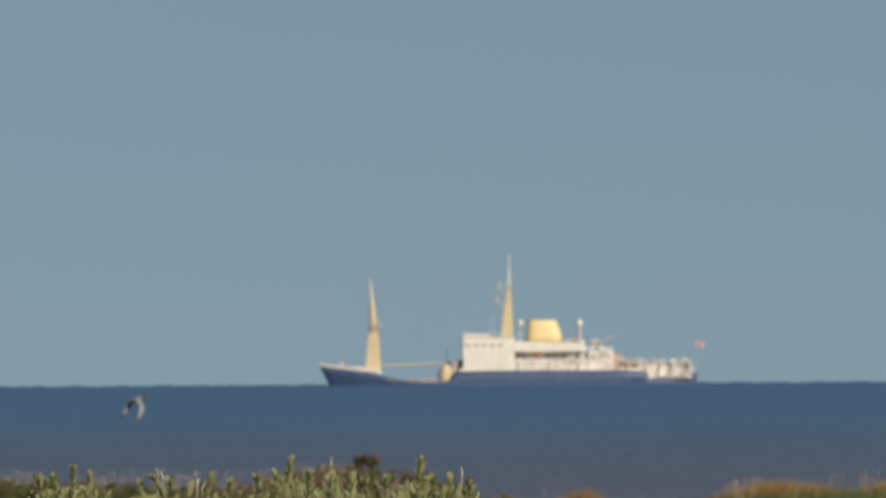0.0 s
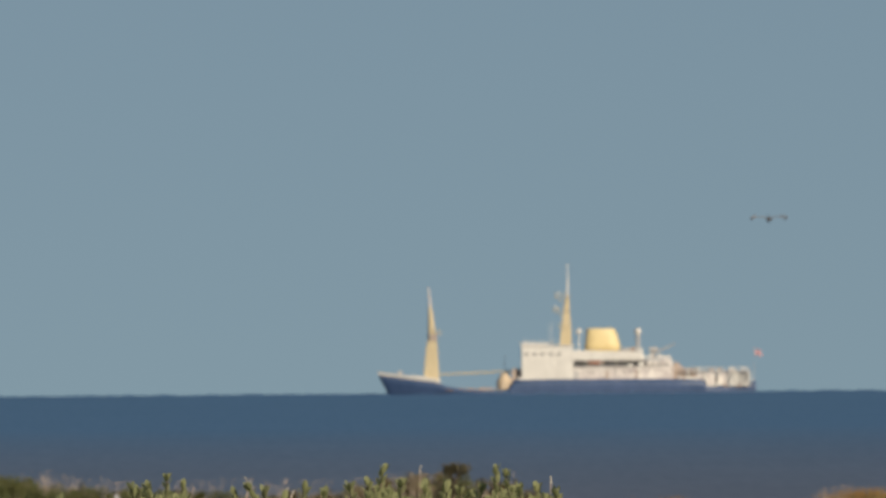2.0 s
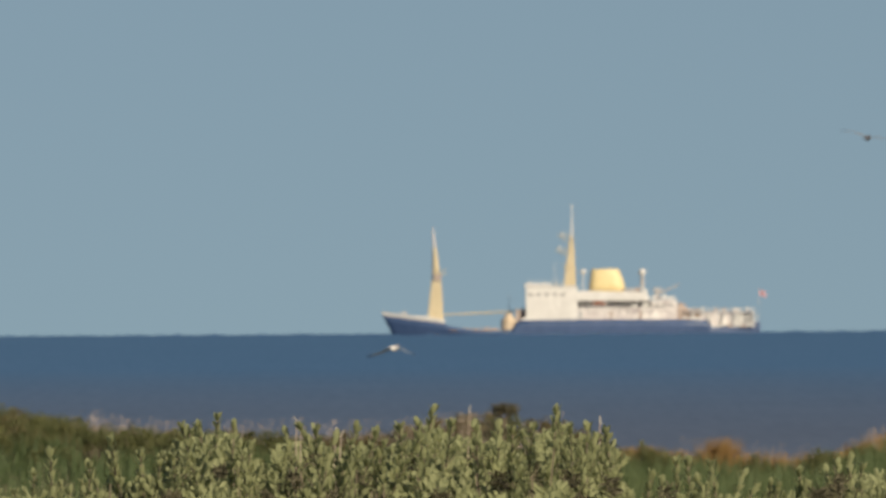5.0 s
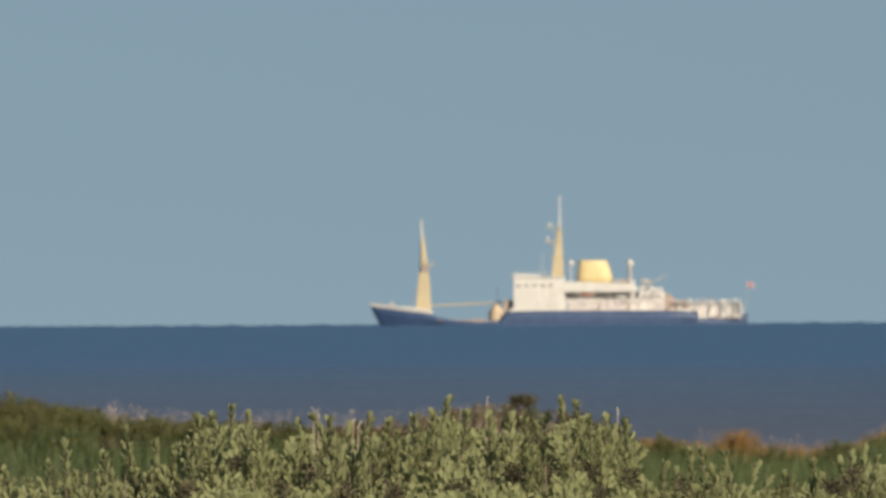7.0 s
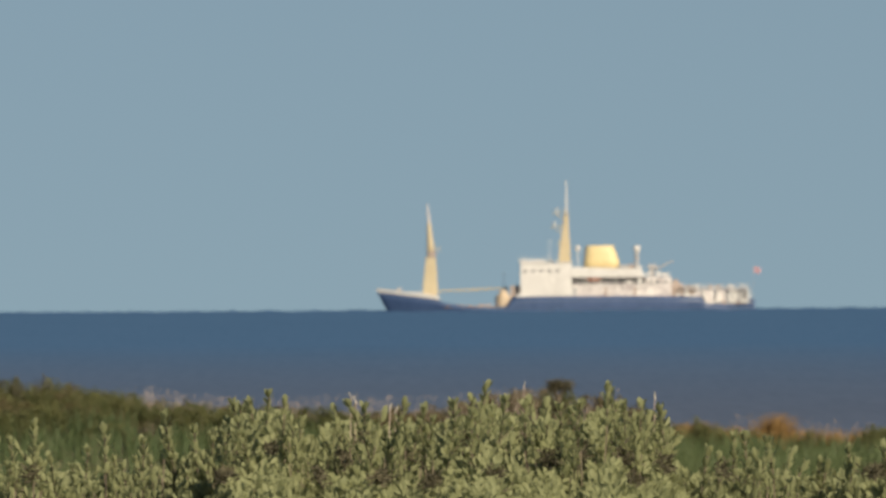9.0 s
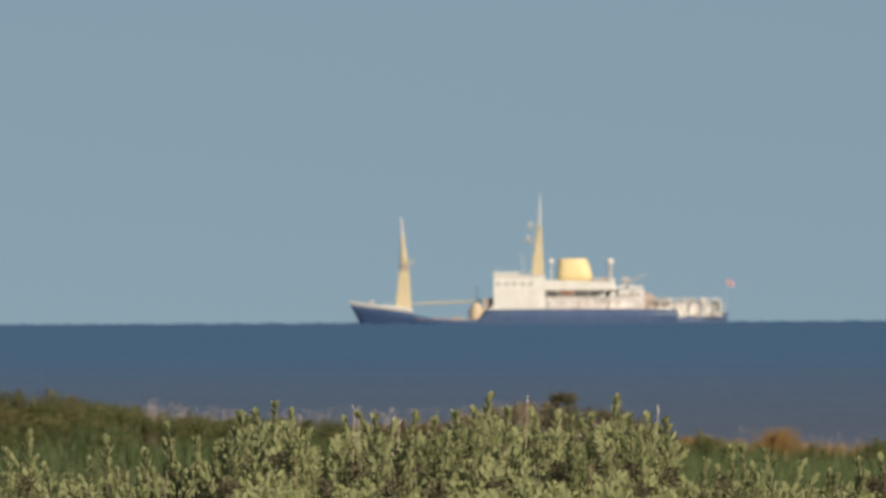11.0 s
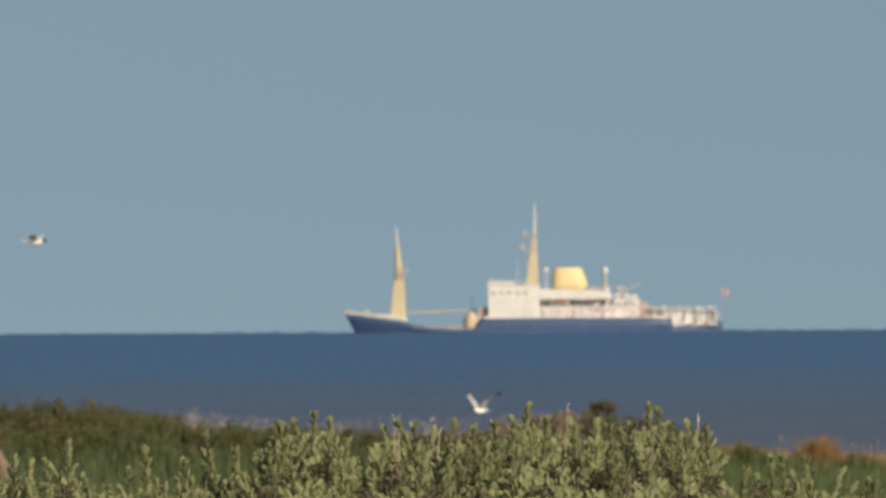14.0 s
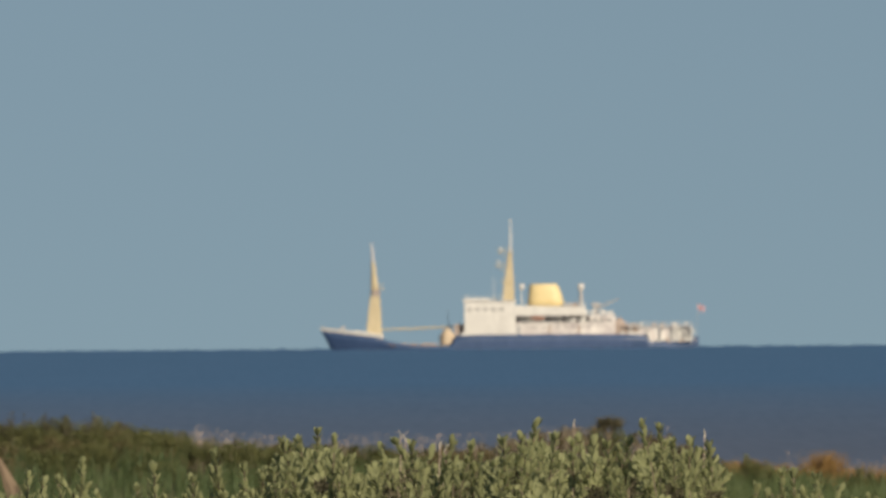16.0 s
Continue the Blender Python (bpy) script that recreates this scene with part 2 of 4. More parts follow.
def build_sea():
    xs = np.concatenate([[-3000, -1800, -1000, -600, -400], np.arange(-240, 241, 1.4), [400, 600, 1000, 1800, 3000]])
    ys = np.concatenate([np.arange(400, 1500, 3.5), np.arange(1500, 4300, 8.0), np.arange(4300, 4521, 4.0)])
    X, Y = np.meshgrid(xs, ys)
    Z = np.zeros_like(X)
    rng = np.random.RandomState(5)
    for _ in range(26):
        wave = rng.uniform(9, 60)
        a = rng.normal(0, 1.0) + math.pi / 2
        amp = 0.0003 * wave * rng.uniform(0.5, 1.1)
        Z += amp * np.sin(2 * math.pi / wave * (X * math.cos(a) + Y * math.sin(a)) + rng.uniform(0, 6.3))
    for _ in range(14):
        wave = rng.uniform(3.4, 11)
        Z += (0.012 + 0.028 * np.clip((Y - 3000) / 1200, 0, 1)) * np.sin(2 * math.pi / wave * X + Y * 0.25 * rng.normal() + rng.uniform(0, 6.3))
    for _ in range(8):
        wave = rng.uniform(5, 15)
        Z += 0.06 * np.clip((Y - 3600) / 700, 0, 1) * np.sin(2 * math.pi / wave * X + Y * 0.05 * rng.normal() + rng.uniform(0, 6.3))
    h, w = X.shape
    i = np.arange(h * w).reshape(h, w)
    q = np.stack([i[:-1, :-1], i[:-1, 1:], i[1:, 1:], i[1:, :-1]], -1).reshape(-1, 4)
    me = bpy.data.meshes.new("water")
    me.from_pydata(np.stack([X, Y, Z], -1).reshape(-1, 3).tolist(), [], q.tolist())
    me.materials.append(M["sea"])
    me.shade_smooth()
    tagged(new("water", me), "dark blue sea with a light chop under haze", "sea", kind="structure")


build_sea()


# ---- the ship: x from bow to stern, z from the waterline ----
def half_beam(x):
    if x < -14:
        return 6.9 * max(0.02, 1 - ((-14 - x) / 30.2) ** 2.1)
    return 6.9 * (1 - 0.22 * smooth(30, 43, x))


def hull_loft(stations, lower, rise):
    """Rings across the ship: a hull skin with a flared, raked bow."""
    bm, rings = B(), []
    for x, top in stations:
        ring = []
        for f in (0.0, 0.25, 0.5, 0.75, 1.0):
            z = lower(x) + (top + rise - lower(x)) * f
            rake = 4.2 * max(0, (-34 - x) / 9.9) * (1 - f) if x < -34 else 0
            flare = 0.72 + 0.28 * f if x < -20 else 0.95 + 0.05 * f
            ring.append((x + rake, half_beam(x) * flare, z))
        ring = [(x_, -y_, z_) for x_, y_, z_ in ring[::-1]] + ring
        rings.append(ring[::-1])
    loft(bm, rings)
    bmesh.ops.recalc_face_normals(bm, faces=bm.faces)
    return bm


def build_ship():
    ship = thing("buoy_tender_ship", "navy blue ship with white houses and buff funnel at sea", "ship")
    st = [(-43.5, 4.85), (-42.4, 4.6), (-40, 4.3), (-37, 3.9), (-34, 3.5), (-31, 3.1), (-29.2, 2.8), (-28.6, 2.2), (-24, 1.3),
          (-19, 0.8), (-14, 0.8), (-13.2, 1.9), (-12.4, 3.3), (-5, 3.4), (5, 3.4), (15, 3.4), (25, 3.3), (31, 3.1),
          (31.8, 1.5), (34.6, 1.5), (36.2, 2.1), (39.5, 2.3), (41, 2.4), (42.6, 2.6), (43.0, 2.6)]
    part("hull", hull_loft(st, lambda x: -3.0, 0), "navy", ship, "navy blue painted hull", True)
    # white bulwark along the forecastle
    bm = B()
    for s in (-1, 1):
        rings = []
        for x, top in st[:7]:
            y = s * (half_beam(x) + 0.02)
            h = 0.72 - 0.2 * smooth(-38, -31, x)
            rings.append([(x, y, top - 0.15), (x, y + s * 0.1, top + h), (x, y - s * 0.08, top + h), (x, y - s * 0.14, top - 0.15)])
        loft(bm, rings)
    bmesh.ops.recalc_face_normals(bm, faces=bm.faces)
    part("bulwark", bm, "white", ship, "white painted bulwark")
    part("deck", box(B(), -28, -13.5, -5.6, 5.6, 1.0, 1.22), "deck", ship, "red-brown working deck")
    # forecastle house and winch under the foremast
    bm = B()
    loft(bm, [[(-36, y, 3.6), (-36, y, 4.6), (-33.6, y, 4.4), (-29.1, y, 3.5), (-29.1, y, 2.6)] for y in (-2.4, 2.4)])
    bmesh.ops.recalc_face_normals(bm, faces=bm.faces)
    part("forecastle_house", bm, "white", ship)
    bm = B()
    rod(bm, (-38.4, -1.6, 5.0), (-38.4, 1.6, 5.0), 0.6, seg=14)
    box(bm, -39, -37.8, -1.9, -1.6, 3.9, 5.4, 0.05)
    box(bm, -39, -37.8, 1.6, 1.9, 3.9, 5.4, 0.05)
    part("windlass", bm, "grey", ship)
    # foremast: a broad tapered tower with a topmast
    bm = B()
    loft(bm, [[(cx - a, -b, z), (cx + a, -b, z), (cx + a, b, z), (cx - a, b, z)]
              for cx, z, a, b in ((-31.25, 2.6, 1.85, 1.2), (-31.2, 6.0, 1.65, 1.05), (-31.1, 9.5, 1.4, 0.9), (-31.0, 12.9, 1.05, 0.75))])
    bmesh.ops.bevel(bm, geom=list(bm.edges), offset=0.15, segments=2, affect="EDGES")
    foremast = part("foremast", bm, "buff_mast", ship, "buff painted foremast tower")
    bm = rod(B(), (-31.0, 0, 12.9), (-31.4, 0, 20.2), 1.0, 0.42, 12)
    part("topmast", bm, "buff_mast", foremast)
    part("mast_pole", rod(B(), (-31.4, 0, 20.1), (-31.75, 0, 24.7), 0.36, 0.14, 10), "mottled", foremast, "pale weathered mast pole")
    bm = box(B(), -31.9, -28.9, -1.5, 1.5, 14.0, 14.25, 0.04)
    for y in (-1.4, 1.4):
        rod(bm, (-31.8, y, 15.0), (-29.0, y, 15.0), 0.05, seg=6)
        for x in (-31.8, -30.4, -29.0):
            rod(bm, (x, y, 14.2), (x, y, 15.0), 0.05, seg=6)
    part("crosstree", bm, "buff_mast", foremast)
    part("lookout_box", box(B(), -31.6, -29.9, -1.15, 1.15, 12.5, 13.9, 0.1), "rust_gear", foremast)
    # derrick boom laid over the working deck
    bm = B()
    rod(bm, (-29.6, 0, 4.7), (-21, 0, 5.0), 0.16, 0.22, 10)
    rod(bm, (-21, 0, 5.0), (-13.2, 0, 5.4), 0.22, 0.16, 10)
    part("derrick_boom", bm, "buff_mast", ship, "long buff derrick boom lying over the deck")
    bm = B()
    for y in (-1.0, 1.0):
        rod(bm, (-13.6, y, 1.0), (-13.6, y, 5.3), 0.14, 0.12, 8)
    rod(bm, (-13.6, -1.2, 5.05), (-13.6, 1.2, 5.05), 0.16, seg=8)
    part("boom_crutch", bm, "buff_mast", ship)
    bm = rod(B(), (-14.5, -4.2, 1.2), (-14.5, -4.2, 3.4), 1.7, 1.85, 20)
    rod(bm, (-14.5, -4.2, 3.4), (-14.5, -4.2, 5.0), 1.6, 0.5, 16)
    bmesh.ops.bevel(bm, geom=[e for e in bm.edges if abs(e.verts[0].co.z - e.verts[1].co.z) < 0.01], offset=0.1, segments=2, affect="EDGES")
    part("buoy", bm, "tan", ship, "large pale tan buoy stowed on deck")
    bm = box(B(), -12.9, -10.6, -4.6, 4.6, 2.9, 5.9, 0.1)
    part("winch_house", bm, "rust_gear", ship, "brown deck machinery house")
    for x, y, h in ((-24.5, -4.3, 0.9), (-22.3, -4.6, 0.7), (-19.6, -4.2, 1.0), (-17.8, -4.4, 0.8)):
        part("deck_box", box(B(), x - 0.8, x + 0.8, y - 0.7, y + 0.7, 1.0, 1.25 + h * 0.4, 0.12), "rust_gear", ship, "low rust-brown box on the working deck")
    part("deck_lamp_post", rod(B(), (-14.3, 0.4, 5), (-14.3, 0.4, 9.0), 0.07, seg=6), "grey", ship)
    # bridge block
    bm = B()
    loft(bm, [[(x0, -6.6, z), (1.2, -6.6, z), (1.2, 6.6, z), (x0, 6.6, z)]
              for z, x0 in ((2.7, -11.9), (3.9, -11.4), (4.0, -10.6), (11.0, -10.6))])
    bmesh.ops.bevel(bm, geom=list(bm.edges), offset=0.08, segments=1, affect="EDGES")
    bridge = part("bridge_house", bm, "white", ship, "white bridge house, sunlit")
    bm = box(B(), -10.8, 1.4, -6.95, 6.95, 11.0, 11.22, 0.05)
    for x0, x1 in ((-10.7, -4.6),):
        box(bm, x0, x1, -6.9, -6.8, 11.2, 11.75)
        box(bm, x0, x1, 6.8, 6.9, 11.2, 11.75)
        box(bm, x0, x0 + 0.1, -6.9, 6.9, 11.2, 11.75)
    part("bridge_roof", bm, "white", bridge)
    pane = None
    for i in range(5):
        m = pose(-9.5 + i * 1.85, -6.61, 9.2)
        if pane is None:
            w = part("window", box(B(), -0.5, 0.5, -0.03, 0.06, -0.36, 0.36, 0.04), "window", bridge)
            pane, w.matrix_basis = w.data, m
        else:
            shared("window", pane, bridge, m)
    for i in range(10):
        shared("window", pane, bridge, pose(-10.52, -5.4 + i * 1.2, 9.15, 0, 0, 90))
    for x, y, h in ((-9.7, -4, 1.4), (-8.1, 2, 1.0), (-6.4, -3, 0.9), (-3.6, 3, 1.2)):
        bm = rod(B(), (x, y, 11.2), (x, y, 11.3 + h), 0.07, seg=6)
        box(bm, x - 0.35, x + 0.35, y - 0.3, y + 0.3, 11.2, 11.2 + h * 0.5, 0.05)
        part("roof_fitting", bm, "white", bridge)
    # lower house: the long white strip along the main deck
    bm = box(B(), 1.2, 20.0, -6.5, 6.5, 3.2, 6.15, 0.06)
    lower = part("lower_house", bm, "mottled", ship, "weathered white lower deckhouse")
    for i in range(10):
        shared("window", pane, lower, pose(2.2 + i * 1.75, -6.51, 5.0) @ Matrix.Diagonal((0.5, 1, 0.6, 1)))
    for x in (1.8, 8.9, 15.6):
        part("door", box(B(), x - 0.4, x + 0.4, -6.56, -6.45, 3.45, 5.4, 0.03), "grey" if x < 3 else "rust_gear", lower)
    part("boat_deck", box(B(), 1.2, 21.5, -6.85, 6.85, 6.15, 6.3, 0.04), "white", ship)
    part("inner_wall", box(B(), 1.2, 18.5, -3.0, 3.0, 6.3, 7.75), "inner", ship, "shaded grey wall under the upper deck")
    # upper house with its overhanging deck
    bm = B()
    loft(bm, [[(0.8, y, 7.7), (17.6, y, 7.7), (17.9, y, 8.1), (17.0, y, 9.6), (0.8, y, 10.05)] for y in (-6.7, 6.7)])
    bmesh.ops.recalc_face_normals(bm, faces=bm.faces)
    part("upper_house", bm, "white", ship)
    for x in (4.0, 7.6, 11.2, 14.8, 17.2):
        part("pillar", rod(B(), (x, -6.5, 6.25), (x, -6.5, 7.8), 0.09, seg=8), "white", ship)
    # lifeboat under davits
    bm = ball(B(), (6.2, -5.4, 7.3), 1.0, (1.9, 0.85, 0.72), 16, 10)
    boat = part("lifeboat", bm, "orange", ship, "orange covered lifeboat", True)
    part("keel", box(B(), 4.6, 7.8, -5.47, -5.33, 6.5, 6.7, 0.03), "white", boat)
    for x in (4.8, 7.6):
        bm = rod(B(), (x, -4.0, 5.9), (x, -4.4, 8.2), 0.12, seg=8)
        rod(bm, (x, -4.4, 8.2), (x, -5.6, 8.5), 0.1, seg=8)
        part("davit", bm, "white", ship)
    # funnel
    bm, rings = B(), []
    for z, x0, x1, b in ((9.6, 3.85, 12.35, 2.3), (11.5, 4.0, 12.05, 2.25), (13.2, 4.2, 11.5, 2.15), (14.75, 4.4, 10.85, 2.05), (14.97, 4.6, 10.6, 1.9)):
        ring = []
        for i in range(28):
            a = 2 * math.pi * i / 28
            ca, sa = math.cos(a), math.sin(a)
            ring.append(((x0 + x1) / 2 + (x1 - x0) / 2 * math.copysign(abs(ca) ** 0.6, ca), b * math.copysign(abs(sa) ** 0.75, sa), z))
        rings.append(ring)
    loft(bm, rings)
    funnel = part("funnel", bm, "buff", ship, "broad buff yellow funnel", True)
    for x in (6.4, 8.2):
        part("exhaust_pipe", rod(B(), (x, 0, 14.8), (x, 0, 15.02), 0.32, seg=12), "dark", funnel)
    bm = box(B(), 12.0, 14.4, -2.4, 2.4, 9.6, 10.5, 0.1)
    part("ventilator_box", bm, "grey", ship)
    # mainmast
    bm = B()
    loft(bm, [[(cx - a, -b, z), (cx + a, -b, z), (cx + a, b, z), (cx - a, b, z)]
              for cx, z, a, b in ((-0.45, 10.9, 1.42, 1.0), (-0.35, 14.5, 1.2, 0.8), (-0.15, 18.5, 0.78, 0.5), (0.0, 22.2, 0.45, 0.35))])
    bmesh.ops.bevel(bm, geom=list(bm.edges), offset=0.1, segments=2, affect="EDGES")
    main = part("mainmast", bm, "buff_mast", ship, "tall buff mainmast with radar platforms")
    part("topmast", rod(B(), (0.05, 0, 22.2), (0.1, 0, 29.4), 0.28, 0.1, 10), "white", main)
    part("masthead_light", ball(B(), (0.1, 0, 29.5), 0.24), "white", main)
    for z, x0, x1 in ((22.4, -2.9, 0.6), (19.2, -3.4, 0.4), (15.4, -2.0, 0.8)):
        bm = box(B(), x0, x1, -1.0, 1.0, z - 0.1, z + 0.1, 0.03)
        rod(bm, (x0 + 0.2, 0, z - 0.1), (-0.3, 0, z - 1.6), 0.08, seg=6)
        for y in (-0.95, 0.95):
            rod(bm, (x0, y, z + 0.8), (x1, y, z + 0.8), 0.035, seg=5)
            rod(bm, (x0, y, z), (x0, y, z + 0.8), 0.035, seg=5)
        part("platform", bm, "buff_mast", main)
    for z, x in ((23.1, -2.1), (20.0, -2.7)):
        bm = rod(B(), (x, 0, z - 0.7), (x, 0, z), 0.18, 0.14, 8)
        box(bm, x - 0.25, x + 0.25, -1.5, 1.5, z, z + 0.35, 0.08)
        part("radar_scanner", bm, "white", main)
    for y in (-2.6, 2.6):
        part("yard_arm", rod(B(), (0, 0, 20.6), (0, y, 20.7), 0.09, 0.05, 6), "buff_mast", main)
    for x in (-4.2, -3.6):
        part("whip_aerial", rod(B(), (x, -2.5, 11.2), (x + 0.1, -2.5, 16.5), 0.06, 0.03, 5), "white", ship)
    # satellite domes
    for x, z, r, y in ((2.6, 14.3, 0.66, -2.0), (16.15, 14.2, 0.78, 0.0)):
        bm = ball(B(), (x, y, z), r, (1, 1, 1.1), 16, 10)
        dome = part("radar_dome", bm, "white", ship, "white dome on a pole", True)
        bm = rod(B(), (x, y, 9.7), (x, y, z - r * 0.8), 0.16 if r < 0.7 else 0.5, 0.12 if r < 0.7 else 0.45, 10)
        part("pole", bm, "white" if r < 0.7 else "grey", dome)
    # after house, crane and deck gear
    after = part("after_house", box(B(), 18.0, 24.0, -6.4, 6.4, 2.8, 7.8, 0.25), "mottled", ship)
    for i in range(3):
        shared("window", pane, after, pose(19.3 + i * 1.6, -6.41, 6.6))
    bm = rod(B(), (19.5, -2, 8.0), (19.5, -2, 10.1), 0.55, 0.45, 12)
    box(bm, 18.6, 20.6, -2.8, -1.2, 9.6, 10.6, 0.15)
    crane = part("deck_crane", bm, "grey", ship, "dull grey-brown deck crane with raised jib")
    part("jib", rod(B(), (19.8, -2, 9.2), (24.6, -2, 11.4), 0.26, 0.14, 8), "grey", crane)
    bm = box(B(), 24.0, 26.4, -5, 5, 2.85, 6.3, 0.3)
    box(bm, 25.4, 29.4, -5.6, 5.0, 2.85, 5.6, 0.3)
    box(bm, 24.2, 25.6, -4.2, -2.0, 6.1, 7.1, 0.3)
    part("winch", bm, "rust_gear", ship, "dull red-brown winch and gear")
    # helicopter deck on legs
    heli = part("helicopter_deck", box(B(), 26.6, 41.6, -6.6, 6.6, 4.85, 5.15, 0.06), "mottled", ship, "raised pale helicopter deck")
    for y in (-6.9, 6.9):
        for i in range(11):
            x = 27.0 + i * 1.45
            part("net_post", rod(B(), (x, y * 0.96, 5.0), (x, y, 5.8), 0.06, seg=5), "white", heli)
        part("net_rail", rod(B(), (26.8, y, 5.8), (41.6, y, 5.8), 0.06, seg=5), "white", heli)
    for x in (27.4, 31.0, 38.6, 41.2):
        for y in (-6.2, 6.2):
            part("deck_leg", rod(B(), (x, y, 1.4), (x, y, 4.9), 0.22, seg=8), "white", heli)
    part("stern_house", box(B(), 29.4, 33.6, -6.0, 6.0, 1.3, 4.8, 0.25), "mottled", ship)
    part("store_box", box(B(), 37.0, 38.0, -6.2, -4.6, 2.0, 4.8, 0.05), "white", ship)
    part("stern_wall", box(B(), 33.8, 36.2, -5.92, 4.4, 1.4, 4.8), "mottled", ship, "pale weathered wall under the helicopter deck")
    part("hangar_wall", box(B(), 36.2, 41.6, -5.6, 3.2, 2.0, 4.82), "grey", ship, "grey wall set back under the helicopter deck")
    bm = rod(B(), (31.2, -6.35, 4.7), (31.9, -6.35, 1.7), 0.2, seg=8)
    rod(bm, (31.9, -6.35, 1.7), (34.0, -6.35, 1.7), 0.2, seg=8)
    rod(bm, (34.0, -6.35, 1.7), (34.7, -6.35, 4.7), 0.2, seg=8)
    part("boat_cradle", bm, "white", ship, "white tubular cradle")
    part("deck_brace", rod(B(), (37.6, -6.3, 4.8), (38.5, -6.3, 2.2), 0.3, seg=8), "white", ship)
    # lockers, raft canisters and vents along the decks
    rng = random.Random(12)
    for x0, x1, y, z, n in ((13.0, 18.0, -6.3, 6.3, 2), (25.0, 29.0, -6.0, 3.0, 4), (34.0, 41.0, -6.1, 1.5, 6), (18.2, 24.0, -5.6, 8.0, 5), (27.0, 41.0, -5.8, 5.15, 6), (13.0, 17.0, -4.0, 9.7, 3)):
        for i in range(n):
            x = x0 + (x1 - x0) * (i + rng.uniform(0.2, 0.8)) / n
            a, b, h = rng.uniform(0.3, 0.75), rng.uniform(0.3, 0.5), rng.uniform(0.45, 1.05)
            mat = rng.choice(["white", "white", "grey", "rust_gear", "rust_gear"])
            if rng.random() < 0.35:
                part("raft_canister", rod(B(), (x - a, y, z + 0.45), (x + a, y, z + 0.45), 0.4, seg=12), "white", ship)
            else:
                part("locker", box(B(), x - a, x + a, y - b, y + b, z - 0.02, z + h, 0.08), mat, ship)
    # stern rail lattice
    bm = B()
    for z in (2.9, 3.6, 4.3):
        rod(bm, (38.6, -6.0, z), (42.2, -5.6, z), 0.06, seg=5)
        rod(bm, (42.2, -5.6, z), (42.2, 5.6, z), 0.06, seg=5)
    for i in range(7):
        rod(bm, (38.6 + i * 0.6, -6.0 + i * 0.067, 1.5), (38.6 + i * 0.6, -6.0 + i * 0.067, 4.3), 0.05, seg=5)
    part("stern_rail", bm, "white", ship)
    part("flag_staff", rod(B(), (42.6, 0, 2.2), (42.9, 0, 10.2), 0.05, 0.04, 6), "grey", ship)
    bm, rings = B(), []
    for i in range(9):
        x, w = 42.95 + i * 0.19, 0.16 * math.sin(i * 0.9)  # ripples
        drop = -0.06 * i
        rings.append([(x, w + 0.015, 8.7 + drop), (x, w + 0.015, 10.1 + drop), (x, w - 0.015, 10.1 + drop), (x, w - 0.015, 8.7 + drop)])
    part("ensign", loft(bm, rings), "red", ship, "red ensign, paled as if by haze")
    # guard rails along the main and forecastle decks
    for x0, x1, z in ((1.4, 21.4, 6.3), (-11.0, -1.5, 11.2)):
        bm = B()
        n = int((x1 - x0) / 1.6)
        for h in (0.5, 1.0):
            rod(bm, (x0, -6.75, z + h), (x1, -6.75, z + h), 0.03, seg=5)
        for i in range(n + 1):
            x = x0 + (x1 - x0) * i / n
            rod(bm, (x, -6.75, z), (x, -6.75, z + 1.0), 0.03, seg=5)
        part("guard_rail", bm, "white", ship)
    return ship


ship = build_ship()


# ---- vegetation ----
def near_x(u):
    """Place across the near shrub belt, 40 m off, from its bearing u."""
    return (u - 784) * 40 / F


def far_x(u, d=350.0):
    return (u - 784) * d / F


def far_z(v, d=350.0):
    return EYE - (v - 539) * d / F


def leaf_blade(verts, faces, base, way, up, length, width):
    """A rounded leaf, folded along its midrib: 8 triangles."""
    way, side = way.normalized(), way.cross(up).normalized()
    nrm = side.cross(way)
    i = len(verts)
    verts += [base, base + way * length * 0.25 + side * width * 0.34, base + way * length * 0.58 + side * width * 0.5,
              base + way * length * 0.86 + side * width * 0.34, base + way * length - nrm * length * 0.05,
              base + way * length * 0.86 - side * width * 0.34, base + way * length * 0.58 - side * width * 0.5,
              base + way * length * 0.25 - side * width * 0.34, base + way * length * 0.55 - nrm * width * 0.14]
    faces += [(i + k, i + (k + 1) % 8, i + 8) for k in range(8)]


def shoot_plan(seed):
    """The leaves (base, way, up, length, width) and the stem's line of a shoot whose tip is at the origin."""
    rng = random.Random(seed)
    length = rng.uniform(0.08, 0.15)
    bend = Vector((rng.uniform(-0.25, 0.25), rng.uniform(-0.2, 0.2), 1)).normalized()

    def axis(s):
        return Vector((0, 0, 0)) - bend * length * (1 - s) + Vector((bend.x, bend.y, 0)) * 0.25 * length * (1 - s) ** 2

    leaves = []
    n = int(length / 0.0066)
    for i in range(n):
        s = i / n
        a = i * 2.4 + rng.uniform(-0.4, 0.4)
        out = Vector((math.cos(a), math.sin(a), 0))
        spread = rng.uniform(0.3, 0.85) * (1.15 - 0.3 * s)
        size = rng.uniform(0.023, 0.033) * (1.0 - 0.1 * s)
        leaves.append((axis(s) - bend * 0.012, bend + out * spread, (bend * 0.8 - out).normalized(), size, size * rng.uniform(0.40, 0.52)))
    for i in range(4):
        a = i * 1.57 + rng.uniform(-0.3, 0.3)
        out = Vector((math.cos(a), math.sin(a), 0))
        size = rng.uniform(0.018, 0.026)
        leaves.append((axis(0.93) - bend * 0.004, bend + out * rng.uniform(0.2, 0.6), (bend * 0.5 - out).normalized(), size, size * 0.48))
    return leaves, [axis(s) for s in (-1.1, 0.0, 0.95)]


